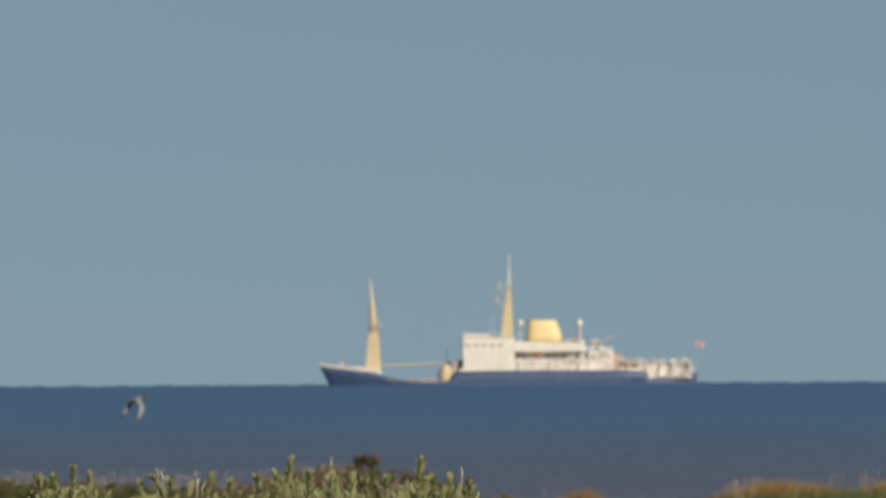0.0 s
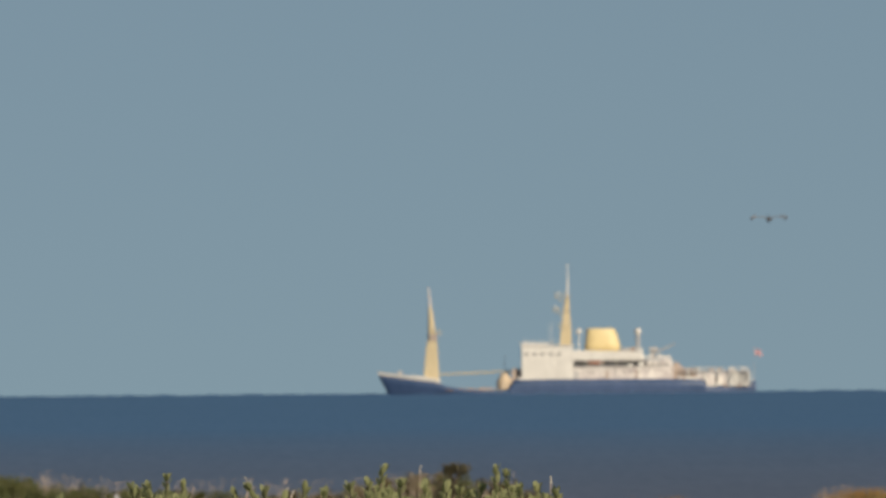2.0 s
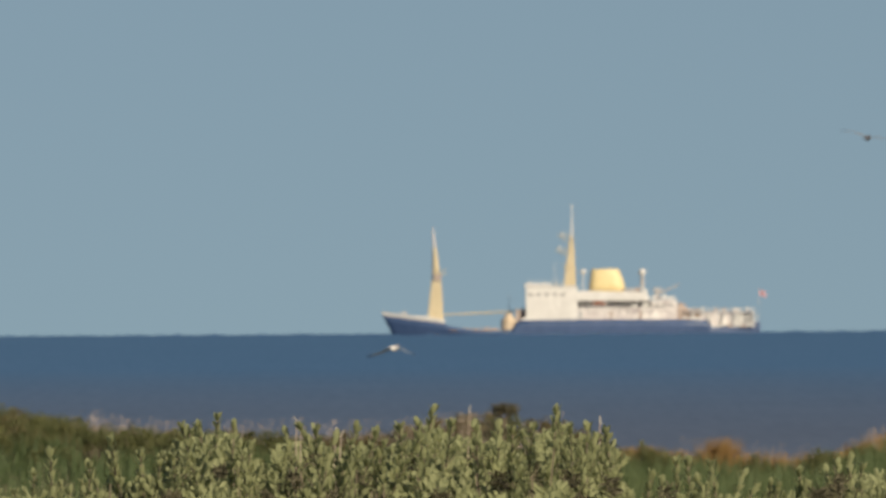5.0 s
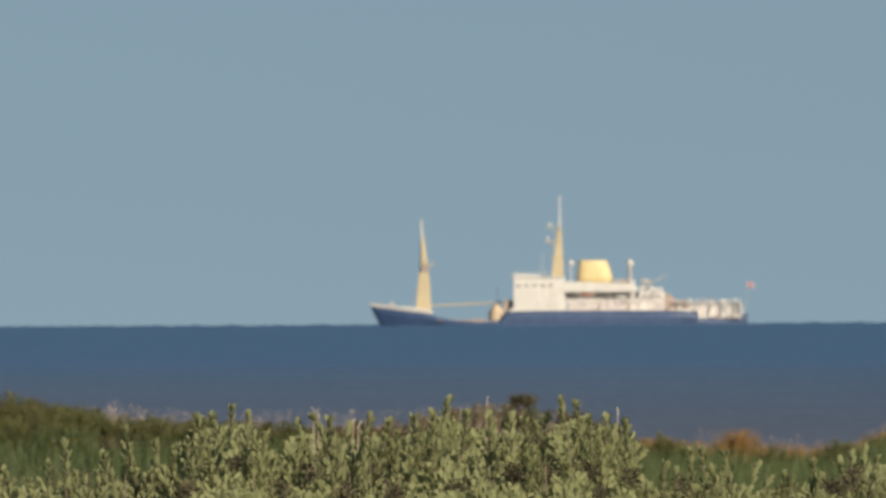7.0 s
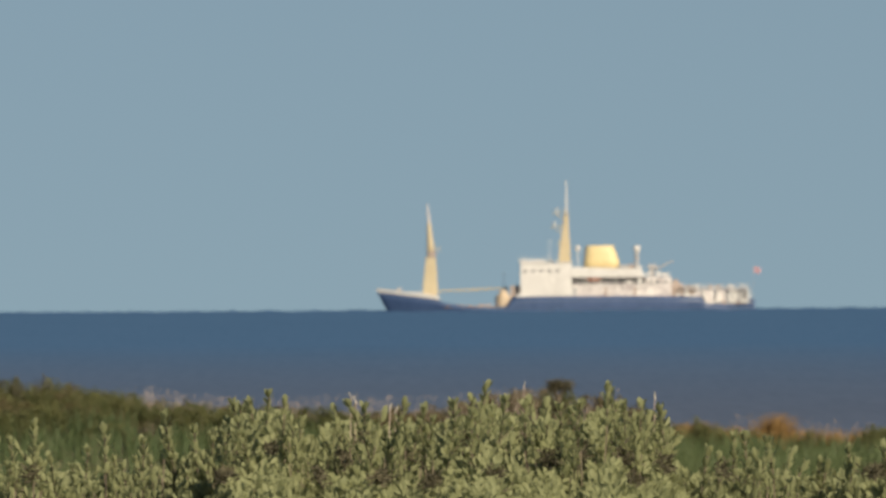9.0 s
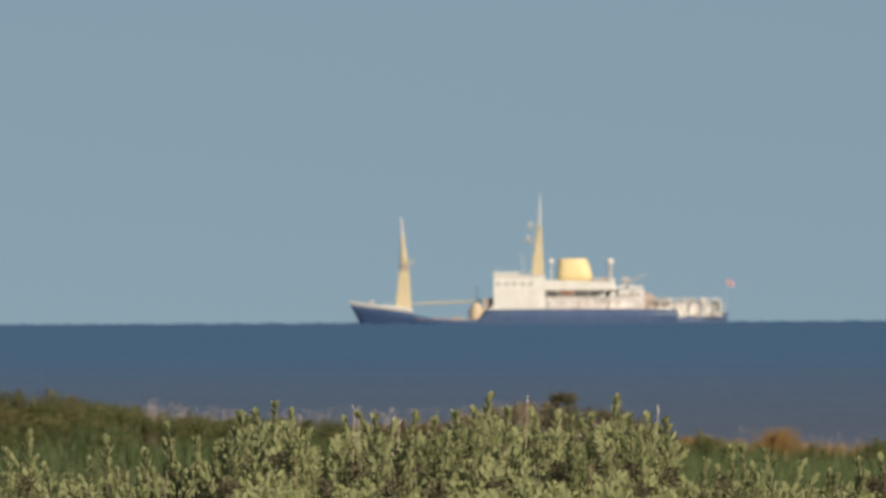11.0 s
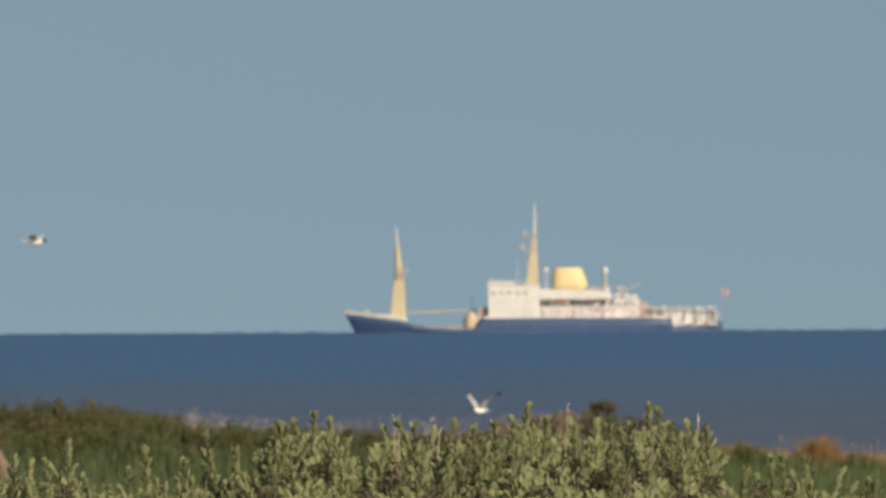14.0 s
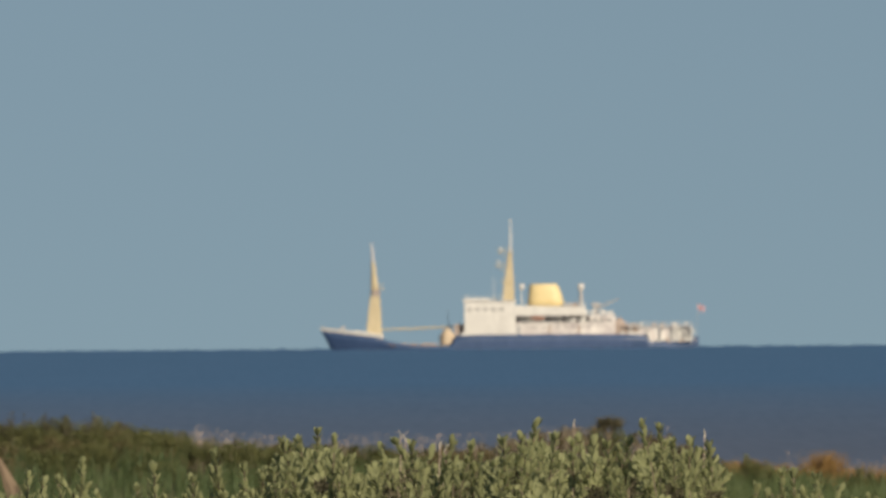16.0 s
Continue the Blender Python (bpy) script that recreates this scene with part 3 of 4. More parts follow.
def stem_strip(verts, faces, line, radius):
    k = len(verts)
    for c in line:
        for j in range(3):
            verts.append(c + Vector((math.cos(j * 2.09), math.sin(j * 2.09), 0)) * radius)
    for q in range(len(line) - 1):
        for j in range(3):
            faces.append((k + q * 3 + j, k + q * 3 + (j + 1) % 3, k + q * 3 + 3 + (j + 1) % 3, k + q * 3 + 3 + j))


def shoot_mesh(seed):
    leaves, line = shoot_plan(seed)
    verts, faces = [], []
    for base, way, up, length, width in leaves:
        leaf_blade(verts, faces, base, way, up, length, width)
    ns = len(faces)
    stem_strip(verts, faces, line, 0.0017)
    me = bpy.data.meshes.new("shoot")
    me.from_pydata([tuple(v) for v in verts], [], faces)
    me.materials.append(M["leaf"])
    me.materials.append(M["twig"])
    for p in me.polygons[ns:]:
        p.material_index = 1
    return me


SHOOTS = [shoot_mesh(100 + i) for i in range(14)]
LEAF = None


def crown_shoot(seed, parent, m):
    """A shoot that stands clear of the shrub, each leaf a piece of its own."""
    global LEAF
    leaves, line = shoot_plan(seed)
    verts, faces = [], []
    stem_strip(verts, faces, line, 0.0019)
    shoot = raw("shoot", verts, faces, "twig", parent)
    shoot.matrix_basis = m
    if LEAF is None:
        verts, faces = [], []
        leaf_blade(verts, faces, Vector((0, 0, 0)), Vector((0, 1, 0)), Vector((0, 0, 1)), 1.0, 1.0)
        LEAF = bpy.data.meshes.new("leaf")
        LEAF.from_pydata([tuple(v) for v in verts], [], faces)
        LEAF.materials.append(M["leaf"])
    for base, way, up, length, width in leaves:
        way = way.normalized()
        side = way.cross(up).normalized()
        nrm = side.cross(way)
        turn = Matrix((side * width, way * length, nrm * width)).transposed().to_4x4()
        shared("leaf", LEAF, shoot, Matrix.Translation(base) @ turn)
    return shoot


def top_line(u, knots):
    for (a, va), (b, vb) in zip(knots, knots[1:]):
        if a <= u <= b:
            return va + (vb - va) * (u - a) / (b - a)
    return knots[0][1] if u < knots[0][0] else knots[-1][1]


# dark gaps between the shoots, with bare twigs and leaves coloured as shade: bearing, height, half width, half height
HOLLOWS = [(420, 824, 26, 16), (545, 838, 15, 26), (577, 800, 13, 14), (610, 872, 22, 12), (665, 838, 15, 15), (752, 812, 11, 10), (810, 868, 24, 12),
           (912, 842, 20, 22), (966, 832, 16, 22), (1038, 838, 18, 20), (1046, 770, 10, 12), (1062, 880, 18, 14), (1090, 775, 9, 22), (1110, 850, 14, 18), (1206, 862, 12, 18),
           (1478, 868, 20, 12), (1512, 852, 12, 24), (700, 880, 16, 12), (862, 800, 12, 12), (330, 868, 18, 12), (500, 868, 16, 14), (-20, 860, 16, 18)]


def willow_shrub(knots, count, crowns, seed, label, thin=1.0):
    """A low shrub of upright silvery shoots. knots: its outline; crowns: single tall shoots."""
    rng = random.Random(seed)
    u0, u1 = knots[0][0], knots[-1][0]
    cx = near_x((u0 + u1) / 2)
    gz = ground_z(cx, 40)
    shrub = thing("willow_shrub", label, "shrub", pose(cx, 40, gz), group="shrubs on the near dune")
    inv = Vector((cx, 40, gz))
    tips = []
    for u, v in crowns:
        y = 40.6 + rng.uniform(-0.4, 0.4)
        tips.append((u, v, y, rng.uniform(1.0, 1.2), rng.gauss(0, 7), True))
        # side shoots lower on the same stem
        for k in range(3):
            w = rng.gauss(0, 15)
            tips.append((u + w, v + rng.uniform(22, 70), y + rng.uniform(-0.1, 0.1), rng.uniform(0.75, 1.0), w * 1.1 + rng.gauss(0, 8), False))
    # branch heads fill the outline but for the dark hollows; each carries a fan of shoots
    heads, tries = [], 0
    while tries < count * 14:
        tries += 1
        u, d = rng.uniform(u0, u1), rng.random() * 205
        v = top_line(u, knots) + d + 14
        if all(((u - p) / 30) ** 2 + ((v - q) / 23) ** 2 > thin for p, q, _ in heads):
            heads.append((u, v, d))
    for u, v, d in heads:
        y = 41.4 - d / 235 * 2.6 + rng.uniform(-0.25, 0.25)
        sway = rng.gauss(0, 7)
        for k in range(rng.choice((4, 4, 5, 6))):
            w = rng.gauss(0, 1)
            tips.append((u + w * 15, v + abs(w) * 7 + rng.uniform(-9, 14), y + rng.uniform(-0.12, 0.12),
                         rng.uniform(0.72, 1.12), sway + w * 17, False))
    verts, faces = [], []
    for u, v, y, size, side, crown in tips:
        x, z = near_x(u) * y / 40, EYE - (v - 539) * y / F
        if z < gz + 0.15:
            continue
        # no shoot over the middle of a gap, short ones over its edge
        if not crown and any(abs(u - hu) < a * 0.7 and hv - b - 26 < v < hv + b - 6 for hu, hv, a, b in HOLLOWS):
            continue
        if not crown and any(abs(u - hu) < a and hv - b - 62 < v < hv + b for hu, hv, a, b in HOLLOWS):
            size *= 0.68
        tilt = pose(0, 0, 0, rng.uniform(-24, 24), side, 0) @ pose(0, 0, 0, 0, 0, rng.uniform(0, 360))
        m = Matrix.Translation(Vector((x, y, z)) - inv) @ tilt @ Matrix.Scale(size, 4)
        if crown:
            crown_shoot(rng.randrange(1000), shrub, m)
        else:
            shared("shoot", rng.choice(SHOOTS), shrub, m)
        # the branch that carries it, curving up from the root
        root = Vector((rng.uniform(-0.12, 0.12), rng.uniform(-0.3, 0.3), -0.05))
        tip = Vector((x, y, z - 0.1)) - inv
        line = []
        for s in range(5):
            f = s / 4
            c = root.lerp(tip, f)
            c.x = root.x + (tip.x - root.x) * f ** 0.6
            line.append(c)
        stem_strip(verts, faces, line, 0.0019)
    # bare twigs that fill the hollows
    for i in range(count):
        u, d = rng.uniform(u0, u1), 110 + rng.random() * 200
        y = 42.0 - d / 290 * 2.0 + rng.uniform(0.0, 0.5)
        p = Vector((near_x(u) * y / 40, y, EYE - (top_line(u, knots) + d - 539) * y / F)) - inv
        w = Vector((rng.uniform(-0.04, 0.04), rng.uniform(-0.03, 0.03), rng.uniform(0.02, 0.06)))
        stem_strip(verts, faces, [p - w, p + w * 0.2 + Vector((rng.uniform(-0.008, 0.008), 0, 0)), p + w], rng.uniform(0.001, 0.0024))
    tagged(raw("branchwork", verts, faces, "twig", shrub, "dark bare branches"), kind="stuff")
    # dark-coloured leaves set in the gaps to stand for the shade there
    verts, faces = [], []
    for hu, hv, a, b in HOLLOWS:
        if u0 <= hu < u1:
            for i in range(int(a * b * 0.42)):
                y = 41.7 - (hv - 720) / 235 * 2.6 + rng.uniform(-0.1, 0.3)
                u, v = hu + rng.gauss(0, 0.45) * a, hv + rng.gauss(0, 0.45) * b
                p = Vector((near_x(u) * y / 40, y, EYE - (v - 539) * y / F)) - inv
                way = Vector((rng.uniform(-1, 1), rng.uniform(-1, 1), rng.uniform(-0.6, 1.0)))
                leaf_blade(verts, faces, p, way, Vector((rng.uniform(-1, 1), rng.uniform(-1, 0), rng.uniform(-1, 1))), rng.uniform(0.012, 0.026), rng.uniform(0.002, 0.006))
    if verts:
        tagged(raw("withered_leaves", verts, faces, "dull_leaf", shrub, "dark leaves standing in for shade in the gaps"), kind="stuff")
    # shaded inner leaves
    verts, faces = [], []
    for i in range(int(count * 34)):
        u = rng.uniform(u0, u1)
        d = 28 + rng.random() * 240
        if any(((u - hu) / a) ** 2 + ((top_line(u, knots) + d - hv) / b) ** 2 < 1.2 for hu, hv, a, b in HOLLOWS):
            continue
        y = 41.6 - min(d, 235) / 235 * 2.5 + rng.uniform(-0.1, 0.5)
        p = Vector((near_x(u) * y / 40, y, EYE - (top_line(u, knots) + d - 539) * y / F)) - inv
        way = Vector((rng.uniform(-1, 1), rng.uniform(-1, 1), rng.uniform(0.1, 1.4)))
        leaf_blade(verts, faces, p, way, Vector((rng.uniform(-1, 1), -1, 0.4)), rng.uniform(0.019, 0.029), rng.uniform(0.008, 0.013))
    tagged(raw("inner_leaves", verts, faces, "leaf", shrub), kind="stuff")
    return shrub


SHRUB = "low shrub with upright silvery yellow-green leafy shoots"
shrubs = [
    willow_shrub([(-330, 800), (-200, 805), (-60, 815), (60, 830)], 42, [(-110, 790), (-14, 767), (14, 828), (-56, 801), (-82, 803)], 1, SHRUB + ", sparse", 1.0),
    willow_shrub([(40, 840), (140, 850), (230, 815), (335, 800)], 48, [(116, 780), (88, 814), (222, 754), (275, 780), (150, 845), (310, 800), (186, 803)], 2, SHRUB + ", sparse", 0.9),
    willow_shrub([(330, 780), (345, 745), (385, 738), (412, 724), (440, 738), (465, 768), (490, 788), (520, 815)], 140, [(346, 733), (375, 728), (412, 715), (440, 728), (362, 740), (470, 765)], 3, SHRUB),
    willow_shrub([(505, 800), (515, 758), (550, 750), (588, 750), (602, 770), (640, 767), (655, 754), (672, 760), (705, 772)], 140, [(528, 748), (556, 735), (583, 740), (655, 733), (618, 752), (690, 745)], 4, SHRUB),
    willow_shrub([(695, 770), (722, 754), (765, 747), (790, 724), (808, 724), (818, 750), (840, 744), (855, 747)], 150, [(795, 706), (735, 735), (765, 730), (828, 730), (867, 732)], 5, SHRUB),
    willow_shrub([(840, 747), (862, 747), (888, 760), (906, 744), (918, 750), (940, 774), (965, 766), (990, 747)], 135, [(905, 733), (866, 740), (930, 742), (950, 752), (965, 740)], 6, SHRUB),
    willow_shrub([(975, 757), (995, 732), (1022, 732), (1038, 754), (1070, 752), (1086, 774), (1100, 754), (1112, 754), (1118, 805), (1145, 850)], 155, [(1016, 716), (1070, 738), (1104, 744), (1040, 738), (1085, 758)], 7, SHRUB + ", the tallest"),
    willow_shrub([(1130, 850), (1200, 845), (1260, 840), (1330, 850)], 42, [(1182, 822), (1226, 800), (1245, 796), (1286, 808), (1262, 830), (1200, 835)], 8, SHRUB + ", sparse", 0.9),
    willow_shrub([(1325, 860), (1400, 850), (1480, 835)], 42, [(1340, 826), (1388, 842), (1440, 818), (1402, 845)], 9, SHRUB + ", sparse", 0.9),
    willow_shrub([(1460, 835), (1520, 815), (1600, 805), (1750, 820)], 120, [(1490, 820), (1535, 793), (1510, 806), (1556, 812), (1610, 800), (1660, 806)], 10, SHRUB),
]
# the tall tip that the wind swings most
swing_tip = crown_shoot(503, shrubs[6], Matrix.Identity(4))
SWING_AT = Vector((near_x(1003), 40.2, EYE - (708 - 539) * 40.2 / F)) - shrubs[6].matrix_basis.translation


def leaf_quad(verts, faces, c, size, rng):
    """A small bent leaf cluster: two triangles that share a fold."""
    n = Vector((rng.gauss(0, 1), rng.gauss(0, 1), rng.gauss(0.5, 1))).normalized()
    a = n.orthogonal().normalized()
    a = (Matrix.Rotation(rng.uniform(0, 6.28), 3, n) @ a)
    b = n.cross(a)
    i = len(verts)
    verts += [c - a * size, c + b * size * 0.45 - n * size * 0.2, c + a * size, c - b * size * 0.45 - n * size * 0.2]
    faces += [(i, i + 1, i + 2), (i, i + 2, i + 3)]


def bush_meshes(seed, mat):
    """Crown and stems of a dense dune bush, about 1 m across, of many small leaves in uneven clumps."""
    rng = random.Random(seed)
    verts, faces = [], []
    sv, sf = [], []
    for k in range(26):
        a, r = rng.uniform(0, 6.28), 0.55 * math.sqrt(rng.random())
        h = (0.55 + 0.35 * rng.random()) * (1 - 0.5 * (r / 0.6) ** 2)
        c = Vector((r * math.cos(a), r * math.sin(a), h))
        rad = rng.uniform(0.09, 0.2)
        for i in range(60):
            o = Vector((rng.gauss(0, 1), rng.gauss(0, 1), rng.gauss(0, 1))).normalized() * rad * rng.random() ** 0.4
            o.z *= 1.15
            leaf_quad(verts, faces, c + o, rng.uniform(0.022, 0.045), rng)
        j = len(sv)
        for p, w in ((Vector((c.x * 0.2, c.y * 0.2, -0.1)), 0.014), (c, 0.005)):
            sv += [p + Vector((w, 0, 0)), p + Vector((-w * 0.5, w, 0)), p + Vector((-w * 0.5, -w, 0))]
        sf += [(j, j + 1, j + 4, j + 3), (j + 1, j + 2, j + 5, j + 4), (j + 2, j, j + 3, j + 5)]
    crown, stems = bpy.data.meshes.new("crown"), bpy.data.meshes.new("stem_cluster")
    crown.from_pydata([tuple(v) for v in verts], [], faces)
    crown.materials.append(M[mat])
    stems.from_pydata([tuple(v) for v in sv], [], sf)
    stems.materials.append(M["twig"])
    return crown, stems


GREEN_BUSH = [bush_meshes(40 + i, "thicket") for i in range(5)]
DARK_BUSH = [bush_meshes(80 + i, "dull_leaf") for i in range(2)]
OLIVE_BUSH = [bush_meshes(60 + i, "thicket_brown") for i in range(4)]


def dune_bush(x, y, top, size, kinds, label, rng):
    """Stands on the ground, so tall that it reaches the height top."""
    gz = ground_z(x, y) - 0.05
    tall = max(0.35, (top - gz) / 0.90)
    b = thing("dune_bush", label, "bush", pose(x, y, gz, 0, 0, rng.uniform(0, 360)), group="bushes on the seaward dune")
    crown, stems = rng.choice(kinds)
    grow = Matrix.Diagonal((size, size, tall, 1))
    tagged(shared("crown", crown, b, grow), kind="stuff")
    tagged(shared("stem", stems, b, grow), kind="stuff")


def far_bushes():
    rng = random.Random(77)
    ridge = [(-420, 705), (-60, 695), (0, 693), (60, 698), (120, 710), (240, 731), (330, 738), (470, 742), (560, 752), (700, 742),
             (800, 722), (860, 713), (960, 715), (1050, 744), (1130, 775), (1180, 782)]
    # along the ridge
    for i in range(46):
        u = -400 + i * 35 + rng.uniform(-12, 12)
        y = rng.uniform(352, 360)
        kinds = GREEN_BUSH if u < 330 or rng.random() < 0.35 else OLIVE_BUSH
        lab = "dark green leafy bush on the dune ridge" if kinds is GREEN_BUSH else "olive-brown bush on the dune ridge"
        dune_bush(far_x(u, y), y, far_z(top_line(u, ridge) + rng.uniform(0, 9), y), rng.uniform(0.75, 1.15), kinds, lab, rng)
    # a second row just below the ridge
    for i in range(22):
        u = 60 + i * 24 + rng.uniform(-8, 8)
        y = rng.uniform(347, 351)
        dune_bush(far_x(u, y), y, far_z(top_line(u, ridge) + rng.uniform(6, 22), y), rng.uniform(0.6, 0.9), GREEN_BUSH,
                  "low dark green bush below the dune ridge", rng)
    # dark sprigs that stand over the skyline
    for u, v, w in ((-138, 686, 0.34), (-107, 690, 0.3), (-72, 690, 0.34), (-36, 695, 0.36), (8, 692, 0.4), (60, 704, 0.34), (119, 717, 0.36), (190, 727, 0.3), (262, 731, 0.3)):
        y = 353.5
        dune_bush(far_x(u, y), y, far_z(v, y), w, DARK_BUSH, "small dark twiggy bush standing over the ridge", rng)
    # down the landward slope
    for i in range(62):
        u, d = rng.uniform(-420, 560), rng.random()
        y = 351 - 11 * d
        v = top_line(u, ridge) + 12 + 60 * d
        kinds = OLIVE_BUSH if rng.random() < (0.18 if d < 0.35 else 0.5) else GREEN_BUSH
        lab = "dark green leafy bush on the dune slope" if kinds is GREEN_BUSH else "olive-brown bush on the dune slope"
        dune_bush(far_x(u, y), y, far_z(v, y), rng.uniform(0.7, 1.2), kinds, lab, rng)
    for i in range(22):
        u, d = rng.uniform(560, 1120), rng.random()
        y = 350 - 18 * d
        dune_bush(far_x(u, y), y, far_z(top_line(u, ridge) + 10 + 70 * d, y), rng.uniform(0.7, 1.1),
                  OLIVE_BUSH if rng.random() < 0.6 else GREEN_BUSH, "low olive bush on the dune slope", rng)
    # a few dark bushes in the grass
    for u, v in ((1165, 772), (1190, 782), (1372, 790), (1480, 782), (1500, 786), (1560, 780), (1640, 772)):
        y = 347
        dune_bush(far_x(u, y), y, far_z(v, y), 0.55, GREEN_BUSH, "small dark green bush among the grass", rng)


far_bushes()


def small_tree():
    """A stunted bush with a bare stem and a flat dark crown, standing over the ridge."""
    rng = random.Random(9)
    y = 351.0
    x = far_x(922, y)
    gz = ground_z(x, y) - 0.05
    t = thing("stunted_tree", "small dark stunted tree with bare stem on the ridge", "tree", pose(x, y, gz))
    top = far_z(698, y) - gz
    bm = rod(B(), (-0.1, 0, 0), (0.0, 0, top - 0.3), 0.07, 0.05, 7)
    for a in range(6):
        rod(bm, (0, 0, top - 0.36), (0.18 * math.cos(a * 1.05), 0.16 * math.sin(a * 1.05), top - 0.14), 0.03, 0.01, 5)
    part("trunk", bm, "twig", t)
    verts, faces = [], []
    for k in range(18):
        c = Vector((rng.uniform(-0.2, 0.2), rng.uniform(-0.18, 0.18), top - rng.uniform(0.05, 0.2)))
        for i in range(70):
            leaf_quad(verts, faces, c + Vector((rng.gauss(0, 0.045), rng.gauss(0, 0.05), rng.gauss(0, 0.03))), rng.uniform(0.018, 0.034), rng)
    for k in range(10):
        c = Vector((rng.uniform(-0.3, 0.05), rng.uniform(-0.18, 0.18), top - rng.uniform(0.42, 0.75)))
        for i in range(60):
            leaf_quad(verts, faces, c + Vector((rng.gauss(0, 0.06), rng.gauss(0, 0.05), rng.gauss(0, 0.05))), rng.uniform(0.018, 0.034), rng)
    tagged(raw("crown", verts, faces, "dull_leaf", t), kind="stuff")


small_tree()


def blades(name, places, length, width, lean, mat, label, heads=0.0, seed=3, parent=None):
    """Grass: each blade a tapering bent strip; heads: size of a seed head at its tip."""
    rng = random.Random(seed)
    verts, faces = [], []
    for x, y, z in places:
        ln, w = length * rng.uniform(0.65, 1.15), width * rng.uniform(0.7, 1.2)
        a = rng.uniform(0, 6.28)
        d = Vector((math.cos(a), math.sin(a), 0)) * lean * rng.uniform(0.2, 1.0)
        d.x += lean * 0.35
        s = Vector((math.cos(a + 1.3), math.sin(a + 1.3) * 0.5, 0)).normalized() * w * 0.5
        p = Vector((x, y, z))
        i = len(verts)
        mid, tip = p + (d * 0.3 + Vector((0, 0, 0.6))) * ln, p + (d + Vector((0, 0, 0.97))) * ln
        verts += [p - s, p + s, mid + s * 0.8, mid - s * 0.8, tip]
        faces += [(i, i + 1, i + 2, i + 3), (i + 3, i + 2, i + 4)]
        if heads:
            j = len(verts)
            way = (tip - mid).normalized()
            verts += [tip - way * heads, tip - way * heads * 0.4 + s * 2.0, tip + way * heads * 0.3, tip - way * heads * 0.4 - s * 2.0]
            faces += [(j, j + 1, j + 2), (j, j + 2, j + 3)]
    ob = raw(name, verts, faces, mat, parent)
    if parent is None:
        tagged(ob, label, "grass", kind="stuff")
    return ob


def grasses():
    rng = random.Random(21)

    def spots(n, u0, u1, y0, y1, clump=0.35):
        out = []
        while len(out) < n:
            cu, cy = rng.uniform(u0, u1), rng.uniform(y0, y1)
            for _ in range(14):
                x, y = far_x(cu, cy) + rng.gauss(0, clump * 0.5), cy + rng.gauss(0, clump)
                out.append((x, y, ground_z(x, y) - 0.03))
        return out

    blades("marram_grass", spots(17000, 1080, 1950, 314, 351), 0.64, 0.022, 0.30, "grass", "tall green marram grass on the dune slope", seed=4)
    blades("marram_grass", spots(13000, -450, 1080, 312, 345), 0.62, 0.022, 0.30, "grass", "tall green marram grass below the bushes", seed=5)
    blades("seed_grass", spots(190, 165, 345, 353, 359), 0.66, 0.007, 0.3, "dry", "pale dry seeding grass on the ridge", 0.055, 6)
    blades("seed_grass", spots(560, 400, 1080, 353, 359), 0.66, 0.006, 0.32, "dry", "pale pinkish seeding grass on the ridge", 0.06, 7)
    blades("seed_grass", spots(480, 780, 1100, 352, 358), 0.74, 0.006, 0.34, "dry", "hazy pinkish seeding grass on the ridge", 0.05, 17)
    blades("seed_grass", spots(160, 1080, 1900, 350, 357), 0.75, 0.007, 0.24, "dry", "thin dry grass stems on the ridge", 0.09, 8)
    blades("russet_grass", spots(2600, 1090, 1960, 351, 358), 0.46, 0.020, 0.34, "russet", "low russet dry grass along the crest", 0.0, 9)
    # pale plumes on the ridge
    for u, v, n in ((200, 718, 14), (214, 724, 9), (240, 723, 12), (252, 730, 8), (282, 732, 9), (322, 738, 6), (690, 732, 6), (1010, 722, 7)):
        y = 352.0
        x = far_x(u, y)
        gz = ground_z(x, y) - 0.05
        t = thing("plume_grass", "pale feathery seeding grass tuft on the ridge", "grass", pose(x, y, gz), group="pale plumes on the ridge")
        pts = [(rng.gauss(0, 0.05), rng.gauss(0, 0.08), 0) for _ in range(n)]
        tagged(blades("plume_crown", pts, (far_z(v, y) - gz), 0.009, 0.24, "dry", "", 0.08, 60 + int(u), t), kind="stuff")
    # russet tussocks that stand over the crest
    for u, v, w, n in ((1298, 753, 0.30, 560), (1350, 778, 0.3, 260), (1262, 778, 0.25, 250), (1160, 768, 0.4, 400), (1562, 762, 0.35, 400), (1600, 748, 0.45, 600), (1640, 740, 0.45, 700), (1695, 746, 0.45, 600), (1740, 757, 0.4, 400), (1850, 744, 0.5, 600),
                       (1215, 775, 0.3, 200), (1400, 780, 0.35, 260), (1450, 782, 0.3, 200)):
        y = 352.5
        x = far_x(u, y)
        gz = ground_z(x, y) - 0.05
        t = thing("grass_tussock", "russet dry grass tussock on the dune crest", "grass", pose(x, y, gz), group="russet tussocks on the crest")
        pts = [(rng.gauss(0, w * 0.5), rng.gauss(0, w * 0.4), 0) for _ in range(n)]
        tagged(blades("grass_crown", pts, (far_z(v, y) - gz) * 0.88, 0.022, 0.36, "russet", "", 0.0, 30 + int(u), t), kind="stuff")


grasses()


